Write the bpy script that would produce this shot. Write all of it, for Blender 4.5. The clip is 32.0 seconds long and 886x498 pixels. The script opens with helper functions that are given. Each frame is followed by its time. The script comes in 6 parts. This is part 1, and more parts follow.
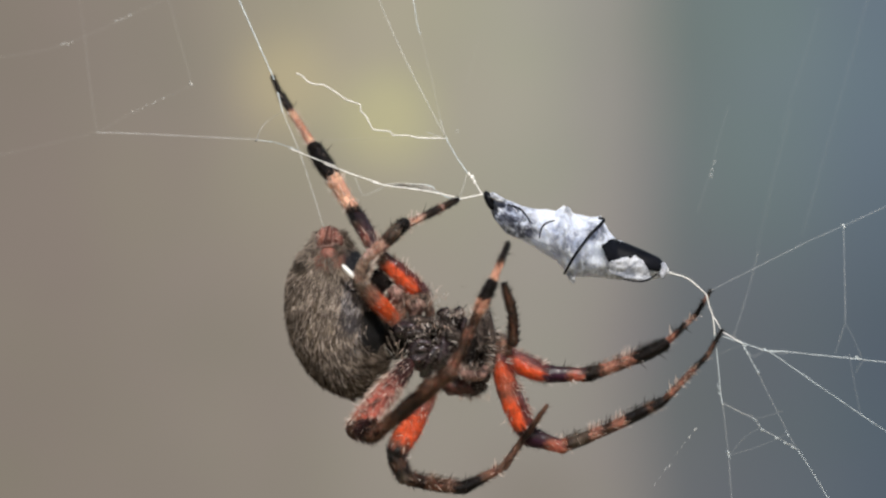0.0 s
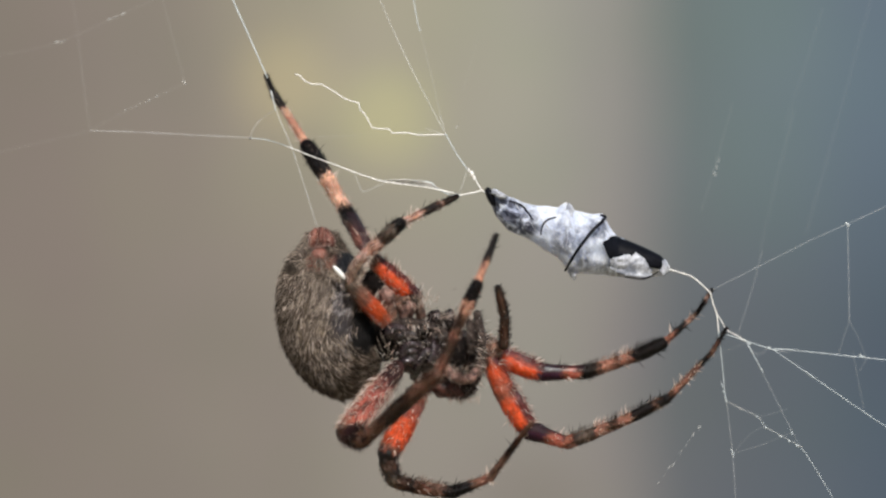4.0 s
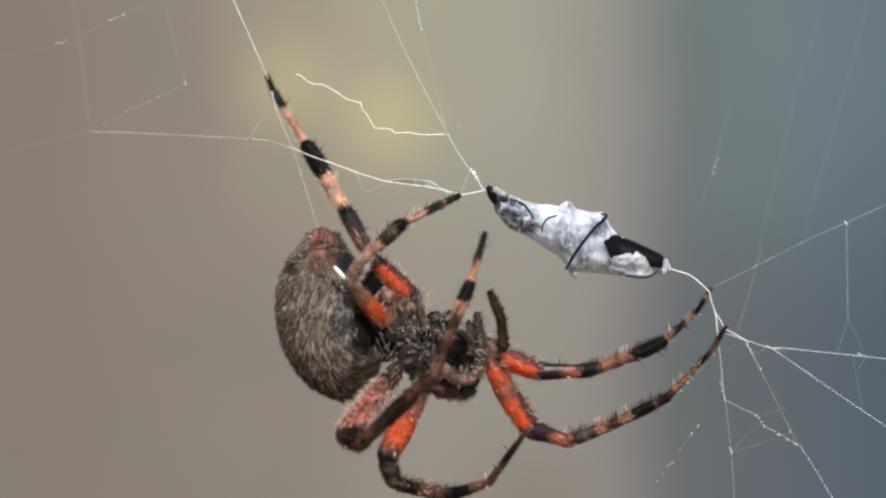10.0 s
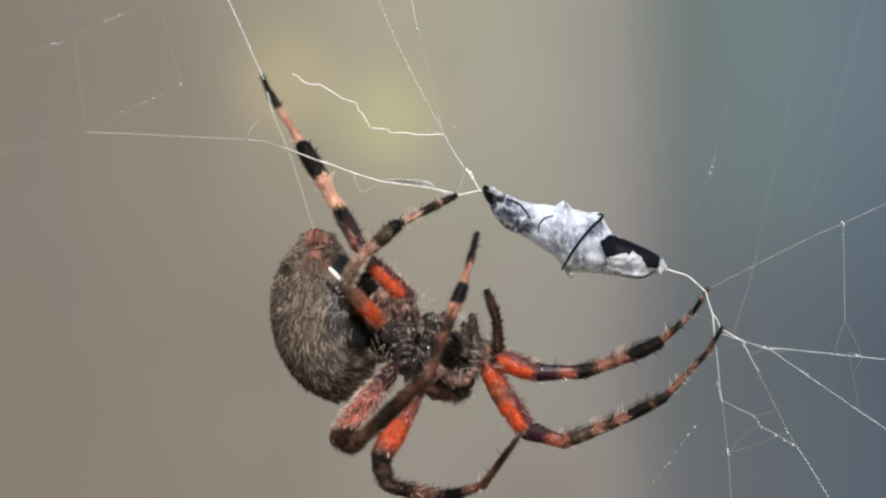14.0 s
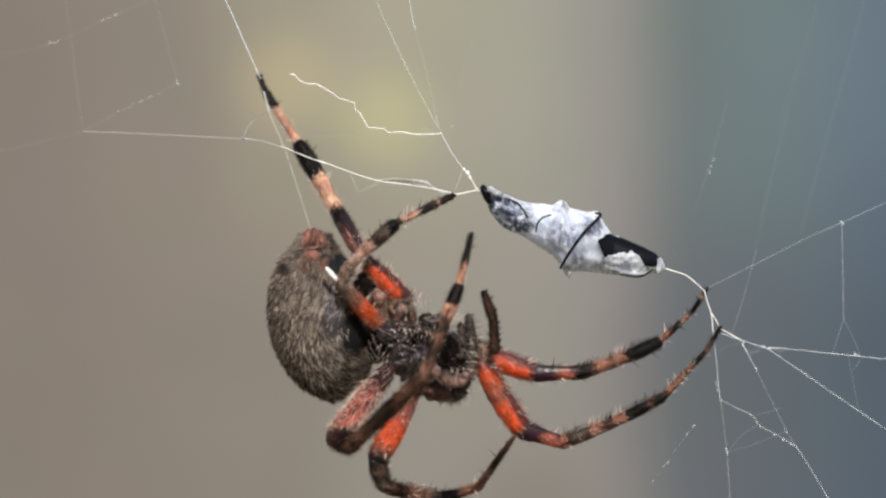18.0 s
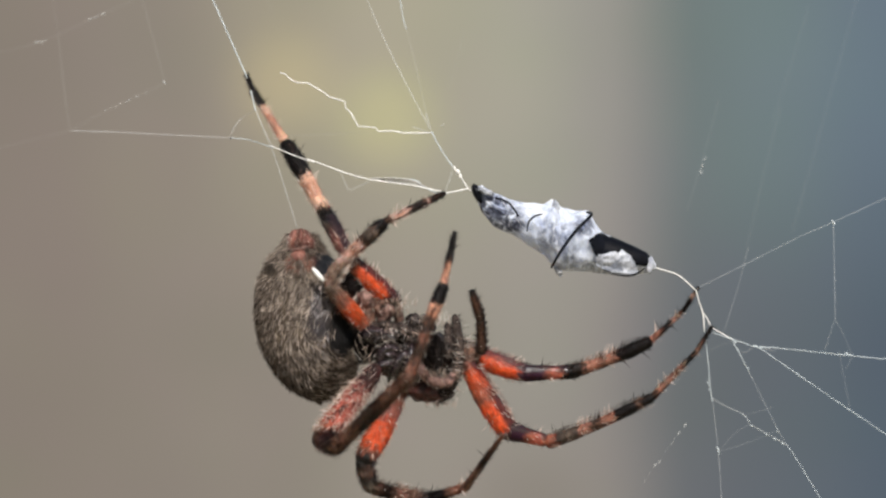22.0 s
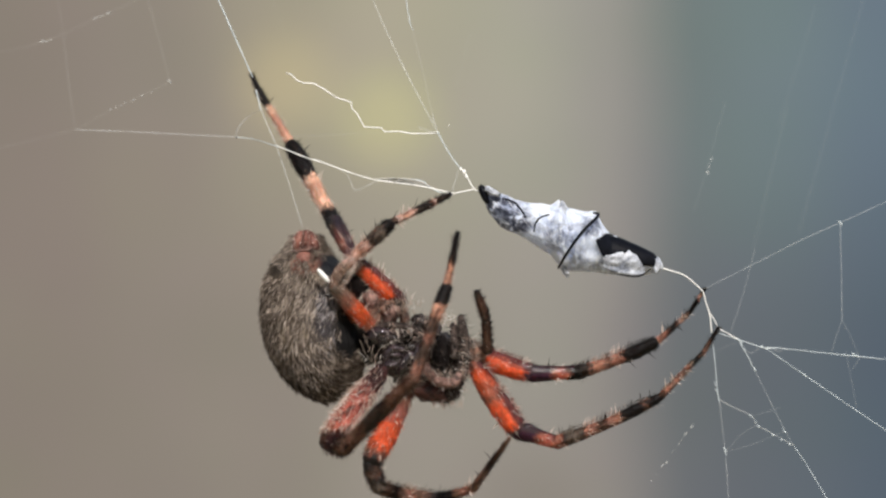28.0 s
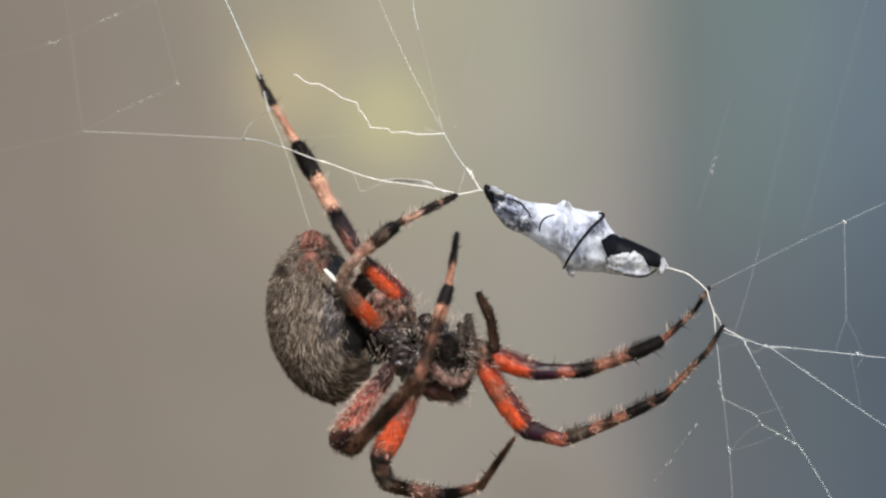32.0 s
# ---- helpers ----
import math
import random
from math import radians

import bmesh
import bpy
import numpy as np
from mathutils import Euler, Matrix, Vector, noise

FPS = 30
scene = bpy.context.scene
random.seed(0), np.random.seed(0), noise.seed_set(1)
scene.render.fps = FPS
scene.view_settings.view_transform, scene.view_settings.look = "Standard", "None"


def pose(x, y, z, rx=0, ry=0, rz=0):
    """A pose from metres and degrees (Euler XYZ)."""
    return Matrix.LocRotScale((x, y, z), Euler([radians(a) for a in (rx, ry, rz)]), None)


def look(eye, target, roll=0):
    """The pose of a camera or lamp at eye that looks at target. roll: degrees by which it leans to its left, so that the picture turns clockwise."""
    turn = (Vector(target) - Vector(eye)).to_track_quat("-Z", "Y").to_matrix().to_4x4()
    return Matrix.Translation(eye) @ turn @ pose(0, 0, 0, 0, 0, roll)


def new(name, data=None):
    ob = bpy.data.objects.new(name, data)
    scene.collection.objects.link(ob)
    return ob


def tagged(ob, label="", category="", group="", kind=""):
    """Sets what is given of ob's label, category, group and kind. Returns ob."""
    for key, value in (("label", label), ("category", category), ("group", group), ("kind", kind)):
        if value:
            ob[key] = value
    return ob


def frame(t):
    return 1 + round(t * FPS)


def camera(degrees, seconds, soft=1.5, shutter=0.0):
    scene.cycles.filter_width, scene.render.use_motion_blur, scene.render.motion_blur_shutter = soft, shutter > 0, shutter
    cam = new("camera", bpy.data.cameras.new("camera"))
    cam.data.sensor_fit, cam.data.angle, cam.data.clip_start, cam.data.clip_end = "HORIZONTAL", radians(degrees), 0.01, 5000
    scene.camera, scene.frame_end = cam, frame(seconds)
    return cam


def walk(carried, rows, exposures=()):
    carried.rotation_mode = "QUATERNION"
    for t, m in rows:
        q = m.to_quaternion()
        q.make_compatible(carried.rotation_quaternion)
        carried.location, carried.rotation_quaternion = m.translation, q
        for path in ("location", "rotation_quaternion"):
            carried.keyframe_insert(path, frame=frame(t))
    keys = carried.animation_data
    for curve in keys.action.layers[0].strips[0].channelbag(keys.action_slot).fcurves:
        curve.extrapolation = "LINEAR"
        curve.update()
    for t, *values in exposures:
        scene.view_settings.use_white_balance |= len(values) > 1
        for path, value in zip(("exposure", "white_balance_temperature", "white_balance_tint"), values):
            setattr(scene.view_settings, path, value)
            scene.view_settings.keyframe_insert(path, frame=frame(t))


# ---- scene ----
# The camera stands still on a tripod before a spider in its web. Lengths below are in millimetres and become metres through MM.
cam = camera(11.42, 32.0, soft=2.4)
EYE = (0.0, -0.25, 1.5)
# Macro lens, stopped down: sharp on the spider's chest, soft a few millimetres before and behind it.
cam.data.dof.use_dof = True
cam.data.dof.focus_distance, cam.data.dof.aperture_fstop = 0.2486, 30.0
walk(cam, [(0.0, look(EYE, (0, 0, 1.5))), (32.0, look(EYE, (0, 0, 1.5)))], exposures=[(0.0, 0.0), (9.0, 0.01), (23.0, 0.06), (32.0, 0.08)])

MM = 0.001
HOME = Vector((0.0, 0.0, 1.5))

# ---- light ----
SUN_FROM = Vector((0.14, -0.67, 0.73)).normalized()
world = bpy.data.worlds.new("sky")
scene.world = world
world.use_nodes = True
sky = world.node_tree.nodes.new("ShaderNodeTexSky")
sky.sky_type, sky.sun_disc = "NISHITA", False
sky.sun_elevation = math.asin(SUN_FROM.z)
sky.sun_rotation = math.atan2(SUN_FROM.x, SUN_FROM.y)
sky.air_density, sky.dust_density = 1.0, 4.0
world.node_tree.links.new(sky.outputs[0], world.node_tree.nodes["Background"].inputs[0])
world.node_tree.nodes["Background"].inputs[1].default_value = 0.066
sun = new("sun", bpy.data.lights.new("sun", "SUN"))
sun.data.energy, sun.data.angle, sun.data.color = 4.3, radians(4), (1.0, 0.97, 0.93)
sun.matrix_basis = look(HOME + SUN_FROM * 3, HOME)


# ---- materials ----
def lin(r, g, b):
    """A colour given as it looks, 0 to 255, as light."""
    return tuple(((c / 255 + 0.055) / 1.055) ** 2.4 if c > 10 else c / 3295 for c in (r, g, b)) + (1.0,)


class Nodes:
    """A node material in the making."""

    def __init__(self, name):
        self.m = bpy.data.materials.new(name)
        self.m.use_nodes = True
        self.t = self.m.node_tree
        self.bsdf = self.t.nodes["Principled BSDF"]
        self.out = self.t.nodes["Material Output"]

    def put(self, socket, value):
        if isinstance(value, bpy.types.NodeSocket):
            self.t.links.new(value, socket)
        else:
            socket.default_value = value

    def node(self, kind, **given):
        n = self.t.nodes.new(kind)
        for key, value in given.items():
            self.put(n.inputs[key], value)
        return n

    def math(self, op, a, b=0.0, c=0.0):
        n = self.t.nodes.new("ShaderNodeMath")
        n.operation = op
        for i, v in enumerate((a, b, c)):
            self.put(n.inputs[i], v)
        return n.outputs[0]

    def mm(self, stretch=(1, 1, 1)):
        """Coordinates on the thing, in millimetres."""
        n = self.t.nodes.new("ShaderNodeMapping")
        self.t.links.new(self.node("ShaderNodeTexCoord").outputs["Object"], n.inputs[0])
        n.inputs["Scale"].default_value = tuple(1000 * s for s in stretch)
        return n.outputs[0]

    def noise(self, vec, scale, detail=3.0, rough=0.55, distort=0.0):
        n = self.node("ShaderNodeTexNoise", Scale=scale, Detail=detail, Roughness=rough, Distortion=distort)
        self.t.links.new(vec, n.inputs["Vector"])
        return n.outputs[0]

    def ramp(self, fac, stops, ease="LINEAR"):
        n = self.t.nodes.new("ShaderNodeValToRGB")
        n.color_ramp.interpolation = ease
        e = n.color_ramp.elements
        while len(e) < len(stops):
            e.new(0.5)
        for k, (p, c) in zip(e, stops):
            k.position = p
            k.color = c if len(c) == 4 else (*c, 1.0)
        self.put(n.inputs[0], fac)
        return n.outputs[0]

    def mix(self, fac, a, b, how="MIX"):
        n = self.t.nodes.new("ShaderNodeMix")
        n.data_type, n.blend_type = "RGBA", how
        for socket, v in zip((n.inputs[0], n.inputs[6], n.inputs[7]), (fac, a, b)):
            self.put(socket, v if isinstance(v, (bpy.types.NodeSocket, float, int)) else (*v[:3], 1.0))
        return n.outputs[2]

    def spot(self, vec, centre, inner, outer):
        """1 within inner millimetres of centre, falling to 0 at outer."""
        d = self.t.nodes.new("ShaderNodeVectorMath")
        d.operation = "DISTANCE"
        self.put(d.inputs[0], vec)
        d.inputs[1].default_value = centre
        n = self.node("ShaderNodeMapRange")
        self.put(n.inputs[0], d.outputs["Value"])
        n.inputs[1].default_value, n.inputs[2].default_value = inner, outer
        n.inputs[3].default_value, n.inputs[4].default_value = 1.0, 0.0
        return n.outputs[0]

    def bump(self, height, depth):
        n = self.node("ShaderNodeBump", Strength=1.0, Distance=depth * MM)
        self.put(n.inputs["Height"], height)
        self.t.links.new(n.outputs[0], self.bsdf.inputs["Normal"])

    def finish(self, colour=None, rough=None, **more):
        if colour is not None:
            self.put(self.bsdf.inputs["Base Color"], colour)
        if rough is not None:
            self.put(self.bsdf.inputs["Roughness"], rough)
        for key, value in more.items():
            self.put(self.bsdf.inputs[key.replace("_", " ")], value)
        return self.m


ORANGE = (0.76, 0.10, 0.024)
PALE = (0.56, 0.30, 0.21)
MUTED = (0.27, 0.125, 0.092)
TAWNY = (0.40, 0.19, 0.135)
DULL = (0.155, 0.085, 0.062)
RUST = (0.27, 0.095, 0.06)
ROSE = (0.36, 0.12, 0.098)
EMBER = (0.60, 0.085, 0.022)
DRAB = (0.20, 0.135, 0.10)
MAROON = (0.15, 0.045, 0.04)
BLUSH = (0.50, 0.33, 0.28)
PINK = (0.54, 0.145, 0.105)
BROWN = (0.085, 0.045, 0.03)
GREY = (0.11, 0.085, 0.066)
SOOT = (0.035, 0.024, 0.018)
BLACK = (0.007, 0.0055, 0.0055)
FLESH = (0.86, 0.52, 0.37)
DUSK = (0.15, 0.085, 0.062)
PLUM = (0.045, 0.018, 0.018)
VIOLET = (0.045, 0.017, 0.032)


def banded(name, stops, length, up, thick, back=None, gloss=0.33, mottle=0.9, shiny=0.13, edge=0.56, relief=0.12):
    """Leg skin: bands of colour along the segment, a mottled grain, and where back is given a darker ridge on the upper side."""
    n = Nodes(name)
    v = n.mm()
    split = n.node("ShaderNodeSeparateXYZ")
    n.put(split.inputs[0], v)
    wave = n.math("MULTIPLY_ADD", n.noise(v, 2.6, 4.0), 0.26, -0.13)
    wave = n.math("ADD", wave, n.math("DIVIDE", n.math("MULTIPLY_ADD", n.noise(n.mm((1.0, 1.0, 0.25)), 9.0, 3.0), 1.1, -0.55), length))
    along = n.math("ADD", n.math("DIVIDE", split.outputs[2], length), wave)
    base = n.ramp(along, stops)
    shine = 0.0
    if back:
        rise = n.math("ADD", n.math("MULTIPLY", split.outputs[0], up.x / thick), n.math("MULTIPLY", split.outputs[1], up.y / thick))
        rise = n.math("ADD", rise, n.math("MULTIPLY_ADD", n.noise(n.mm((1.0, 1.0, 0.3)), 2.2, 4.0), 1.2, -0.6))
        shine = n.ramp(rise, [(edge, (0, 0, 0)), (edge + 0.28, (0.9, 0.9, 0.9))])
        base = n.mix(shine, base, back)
    long = n.mm((1.0, 1.0, 0.4))
    fleck = n.ramp(n.noise(long, 3.4, 5.0, 0.7, 0.6), [(0.38, (0.06, 0.035, 0.035)), (0.47, (0.7, 0.65, 0.63)), (0.70, (1.4, 1.35, 1.3))])
    colour = n.mix(mottle, base, fleck, "MULTIPLY")
    fine = n.noise(long, 15.0, 3.0)
    colour = n.mix(0.5, colour, n.ramp(fine, [(0.35, (0.35, 0.3, 0.3)), (0.68, (1.4, 1.4, 1.4))]), "MULTIPLY")
    n.bump(n.math("ADD", n.noise(v, 3.0, 3.0), n.math("MULTIPLY", fine, 0.5)), relief)
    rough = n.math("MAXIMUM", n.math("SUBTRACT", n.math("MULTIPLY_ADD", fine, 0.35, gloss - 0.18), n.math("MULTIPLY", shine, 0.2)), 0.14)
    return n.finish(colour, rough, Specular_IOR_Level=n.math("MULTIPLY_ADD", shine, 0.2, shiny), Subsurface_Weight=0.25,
                    Subsurface_Radius=(1.0, 0.3, 0.15), Subsurface_Scale=0.0004)


def hair_material(name, stops, rough=0.5, patchy=0.2):
    n = Nodes(name)
    geo = n.node("ShaderNodeNewGeometry")
    blotch = n.ramp(n.noise(n.mm(), 1.5, 3.0, 0.6, 0.4), [(0.36, (1 - patchy,) * 3), (0.64, (1 + 0.5 * patchy,) * 3)])
    return n.finish(n.mix(1.0, n.ramp(geo.outputs["Random Per Island"], stops), blotch, "MULTIPLY"), rough, Specular_IOR_Level=0.08)


def skin(name, dark, light, gloss=0.3, grain=2.5, relief=0.12, shine=0.4):
    n = Nodes(name)
    v = n.mm()
    broad = n.noise(v, grain, 4.0, 0.6, 0.5)
    fine = n.noise(v, grain * 6, 3.0)
    colour = n.mix(0.35, n.ramp(broad, [(0.35, dark), (0.68, light)]), n.ramp(fine, [(0.3, (0.5, 0.5, 0.5)), (0.7, (1.3, 1.3, 1.3))]), "MULTIPLY")
    n.bump(n.math("ADD", broad, n.math("MULTIPLY", fine, 0.35)), relief)
    return n.finish(colour, n.math("MAXIMUM", n.math("MULTIPLY_ADD", fine, 0.35, gloss - 0.12), 0.06), Specular_IOR_Level=shine)


def abdomen_skin():
    n = Nodes("abdomen_skin")
    v = n.mm()
    streak = n.noise(n.mm((1.0, 1.0, 0.35)), 3.2, 5.0, 0.65, 0.4)
    speck = n.noise(v, 7.0, 4.0, 0.6)
    fur = n.ramp(n.math("MULTIPLY_ADD", streak, 0.6, n.math("MULTIPLY", speck, 0.4)),
                 [(0.38, (0.014, 0.010, 0.008)), (0.5, (0.085, 0.064, 0.046)), (0.64, (0.27, 0.215, 0.155))])
    def patch(colour, under, x, z, inner, outer):
        return n.mix(n.spot(v, on_belly(x, z), inner, outer), under, colour)

    c = patch((0.032, 0.028, 0.03), fur, -5.62, -2.9, 0.5, 1.5)
    c = patch((0.032, 0.028, 0.03), c, -5.62, -4.3, 0.3, 1.3)
    for x, z, inner, outer in ((-5.1, -1.7, 0.4, 0.9), (-4.8, -2.2, 0.4, 0.9), (-4.45, -3.90, 0.6, 1.1), (-4.30, -5.00, 0.85, 1.35), (-5.07, -5.96, 0.08, 0.32)):
        c = patch((0.0035, 0.003, 0.003), c, x, z, inner, outer)
    c = patch((0.006, 0.0065, 0.009), c, -5.28, -0.66, 0.8, 1.15)
    c = patch((0.026, 0.019, 0.013), c, -8.38, -0.95, 0.2, 0.9)
    c = patch((0.26, 0.075, 0.05), c, -6.9, -0.45, 0.35, 1.15)
    gloss = n.math("MULTIPLY_ADD", n.spot(v, on_belly(-5.1, -1.1), 0.9, 1.7), -0.33, 0.68)
    n.bump(n.math("ADD", streak, n.math("MULTIPLY", speck, 0.5)), 0.16)
    return n.finish(c, gloss, Specular_IOR_Level=0.22)


def silk_material(name, cover, colour=(0.82, 0.84, 0.82)):
    """Silk; cover below 1 lets the background through thin, hair-fine threads."""
    n = Nodes(name)
    v = n.mm()
    tone = n.ramp(n.noise(v, 2.0, 3.0), [(0.3, tuple(c * 0.8 for c in colour)), (0.7, colour)])
    n.finish(tone, 0.45, Specular_IOR_Level=0.5)
    if cover < 1:
        clear = n.t.nodes.new("ShaderNodeBsdfTransparent")
        both = n.t.nodes.new("ShaderNodeMixShader")
        n.put(both.inputs[0], n.math("MULTIPLY", n.ramp(n.noise(v, 1.3, 3.0), [(0.36, (0.65,) * 3), (0.68, (1.35,) * 3)]), cover))
        n.t.links.new(clear.outputs[0], both.inputs[1])
        n.t.links.new(n.bsdf.outputs[0], both.inputs[2])
        n.t.links.new(both.outputs[0], n.out.inputs[0])
    return n.m


def wrap_material():
    n = Nodes("wrapping_silk")
    v = n.mm()
    fold = n.noise(v, 0.6, 3.0, 0.5, 1.6)
    fibre = n.noise(n.mm((2.0, 2.0, 0.8)), 1.6, 3.0, 0.55, 1.4)
    white = n.ramp(fibre, [(0.3, (0.50, 0.555, 0.70)), (0.5, (0.64, 0.70, 0.83)), (0.7, (0.77, 0.82, 0.93))])
    thin = n.ramp(fold, [(0.53, (0, 0, 0)), (0.61, (1, 1, 1))])
    c = n.mix(n.math("MULTIPLY", thin, 0.8), white, (0.38, 0.43, 0.56))
    for centre, outer, deep in (((-3.84, -0.80, 0.89), 1.9, 1.0), ((-3.05, -0.90, 0.38), 1.1, 1.0), ((-4.50, -0.60, 0.79), 1.0, 1.0),
                                ((-0.55, -1.30, -0.25), 1.2, 0.75), ((1.12, -1.10, 0.20), 0.95, 0.8), ((0.60, -1.00, -1.59), 1.0, 0.55), ((2.20, -0.80, -1.91), 1.2, 0.75)):
        m = n.math("MULTIPLY", n.spot(v, centre, outer * 0.5, outer), n.ramp(n.noise(v, 1.9, 2.0, 0.5, 0.8), [(0.38, (0, 0, 0)), (0.6, (deep,) * 3)]))
        c = n.mix(m, c, (0.07, 0.078, 0.112))
    n.bump(n.math("ADD", n.math("MULTIPLY", fold, 1.2), n.math("MULTIPLY", fibre, 0.35)), 0.2)
    return n.finish(c, 0.55, Specular_IOR_Level=0.28, Subsurface_Weight=1.0, Subsurface_Radius=(1.0, 1.0, 1.0), Subsurface_Scale=0.0018)


BACK_SIZE = 0.4353


def backdrop_material():
    """Far, wholly out-of-focus shrubs and posts: soft tones that glow with their own daylight."""
    n = Nodes("distance")
    split = n.node("ShaderNodeSeparateXYZ")
    grow = n.t.nodes.new("ShaderNodeVectorMath")
    grow.operation = "SCALE"
    grow.inputs["Scale"].default_value = 1 / BACK_SIZE
    n.t.links.new(n.node("ShaderNodeTexCoord").outputs["Object"], grow.inputs[0])
    coord = grow.outputs[0]
    n.put(split.inputs[0], coord)
    waver = n.math("MULTIPLY_ADD", n.noise(coord, 5.0, 2.0), 0.05, -0.025)
    u = n.math("ADD", n.math("DIVIDE", n.math("ADD", split.outputs[0], 0.425), 0.85), waver)
    down = n.math("SUBTRACT", 0.5, n.math("DIVIDE", split.outputs[2], 0.478))
    high = n.ramp(u, BACK_HIGH, "EASE")
    low = n.ramp(u, BACK_LOW, "EASE")
    c = n.mix(n.ramp(down, [(0.15, (0, 0, 0)), (0.75, (1, 1, 1))], "EASE"), high, low)
    for (x, z), inner, outer, colour, amount in BACK_GLOWS:
        c = n.mix(n.math("MULTIPLY", n.math("SMOOTH_MIN", n.spot(coord, (x, 0.0, z), inner, outer), 1.0, 0.4), amount), c, lin(*colour))
    grain = n.ramp(n.noise(coord, 9.0, 3.0), [(0.3, (0.955, 0.945, 0.95)), (0.7, (1.06, 1.04, 1.043))])
    c = n.mix(1.0, c, grain, "MULTIPLY")
    tint = n.ramp(n.noise(coord, 21.0, 3.0, 0.6, 0.8), [(0.36, (0.95, 1.0, 0.92)), (0.5, (1.0, 1.0, 1.0)), (0.64, (1.025, 0.97, 1.02))])
    c = n.mix(1.0, c, tint, "MULTIPLY")
    glow = n.node("ShaderNodeEmission", Color=c, Strength=1.0)
    n.t.links.new(glow.outputs[0], n.out.inputs[0])
    return n.m


BACK_HIGH = [(0.0, lin(135, 126, 116)), (0.2, lin(142, 134, 123)), (0.3, lin(158, 151, 133)), (0.45, lin(169, 164, 144)),
             (0.6, lin(163, 161, 147)), (0.66, lin(154, 152, 144)), (0.725, lin(147, 145, 139)), (0.745, lin(112, 123, 120)), (0.86, lin(113, 128, 130)), (1.0, lin(103, 119, 130))]
BACK_LOW = [(0.0, lin(135, 126, 116)), (0.3, lin(140, 132, 122)), (0.5, lin(150, 144, 134)), (0.62, lin(151, 147, 138)), (0.67, lin(145, 141, 134)), (0.715, lin(137, 133, 128)),
            (0.735, lin(109, 112, 113)), (0.81, lin(102, 107, 112)), (0.9, lin(95, 104, 110)), (1.0, lin(85, 97, 108))]
BACK_GLOWS = [((-0.055, 0.125), 0.01, 0.042, (232, 228, 150), 0.62), ((-0.150, 0.160), 0.01, 0.042, (228, 212, 150), 0.60), ((0.07, 0.165), 0.0, 0.06, (170, 168, 148), 0.5),
              ((0.09, -0.25), 0.0, 0.09, (129, 120, 112), 0.75), ((-0.3, 0.05), 0.0, 0.1, (139, 132, 117), 0.5)]

M_FUR = hair_material("fur_hairs", [(0.0, (0.045, 0.034, 0.026)), (0.35, (0.12, 0.093, 0.074)), (0.7, (0.31, 0.25, 0.203)), (1.0, (0.58, 0.49, 0.42))], 0.5, 0.4)
M_FUR_DARK = hair_material("dark_fur_hairs", [(0.0, (0.012, 0.009, 0.007)), (0.6, (0.06, 0.045, 0.034)), (1.0, (0.2, 0.155, 0.12))], 0.5, 0.4)
M_FUR_SILVER = hair_material("silver_fur_hairs", [(0.0, (0.12, 0.108, 0.112)), (0.5, (0.24, 0.215, 0.22)), (1.0, (0.52, 0.485, 0.485))], 0.45, 0.45)
M_FUR_LONG = hair_material("long_fur_hairs", [(0.0, (0.03, 0.022, 0.018)), (0.4, (0.13, 0.10, 0.08)), (0.7, (0.38, 0.315, 0.26)), (1.0, (0.68, 0.59, 0.52))], 0.45, 0.4)
M_BRISTLE = hair_material("bristles", [(0.0, (0.006, 0.004, 0.0035)), (0.55, (0.03, 0.021, 0.018)), (0.82, (0.16, 0.125, 0.105)), (0.94, (0.55, 0.48, 0.43)), (1.0, (0.85, 0.79, 0.73))], 0.35, 0.5)
M_SETAE_PALE = hair_material("pale_setae", [(0.0, (0.44, 0.30, 0.23)), (0.5, (0.70, 0.54, 0.45)), (1.0, (0.94, 0.88, 0.82))], 0.4)
M_SETAE_DARK = hair_material("dark_setae", [(0.0, (0.006, 0.005, 0.005)), (0.7, (0.015, 0.011, 0.009)), (1.0, (0.06, 0.042, 0.032))], 0.45)
M_SETAE_GREY = hair_material("grey_setae", [(0.0, (0.02, 0.015, 0.012)), (0.5, (0.14, 0.11, 0.085)), (0.8, (0.34, 0.29, 0.235)), (1.0, (0.7, 0.64, 0.56))], 0.4)
M_DARK = skin("dark_brown_skin", (0.004, 0.003, 0.003), (0.045, 0.030, 0.027), 0.12, 2.2, 0.16, 0.7)
# Near-black skin; also on lumps that stand in for shaded gaps.
M_HOLLOW = skin("black_skin_and_gaps", (0.003, 0.002, 0.002), (0.012, 0.008, 0.007), 0.3, 3.0, 0.2, 0.1)
M_PLUM = skin("glossy_plum_skin", (0.006, 0.004, 0.005), (0.045, 0.027, 0.03), 0.09, 2.0, 0.10, 0.8)
M_MAROON = skin("maroon_skin", (0.024, 0.008, 0.006), (0.12, 0.038, 0.028), 0.25)
M_TAN = skin("tan_joint_skin", (0.06, 0.03, 0.022), (0.36, 0.19, 0.13), 0.3, 3.0, 0.2)
M_ROSE = skin("rose_tan_skin", (0.07, 0.036, 0.03), (0.38, 0.22, 0.18), 0.25, 3.0, 0.15)
M_GREYSKIN = skin("grey_brown_skin", (0.006, 0.004, 0.0035), (0.12, 0.088, 0.075), 0.16, 3.5, 0.22)
M_SPIN = skin("red_spinneret_skin", (0.13, 0.052, 0.04), (0.37, 0.155, 0.115), 0.4, 2.2, 0.08, 0.3)
M_CONE = skin("maroon_cone_skin", (0.07, 0.028, 0.022), (0.24, 0.095, 0.072), 0.4, 2.2, 0.10, 0.3)
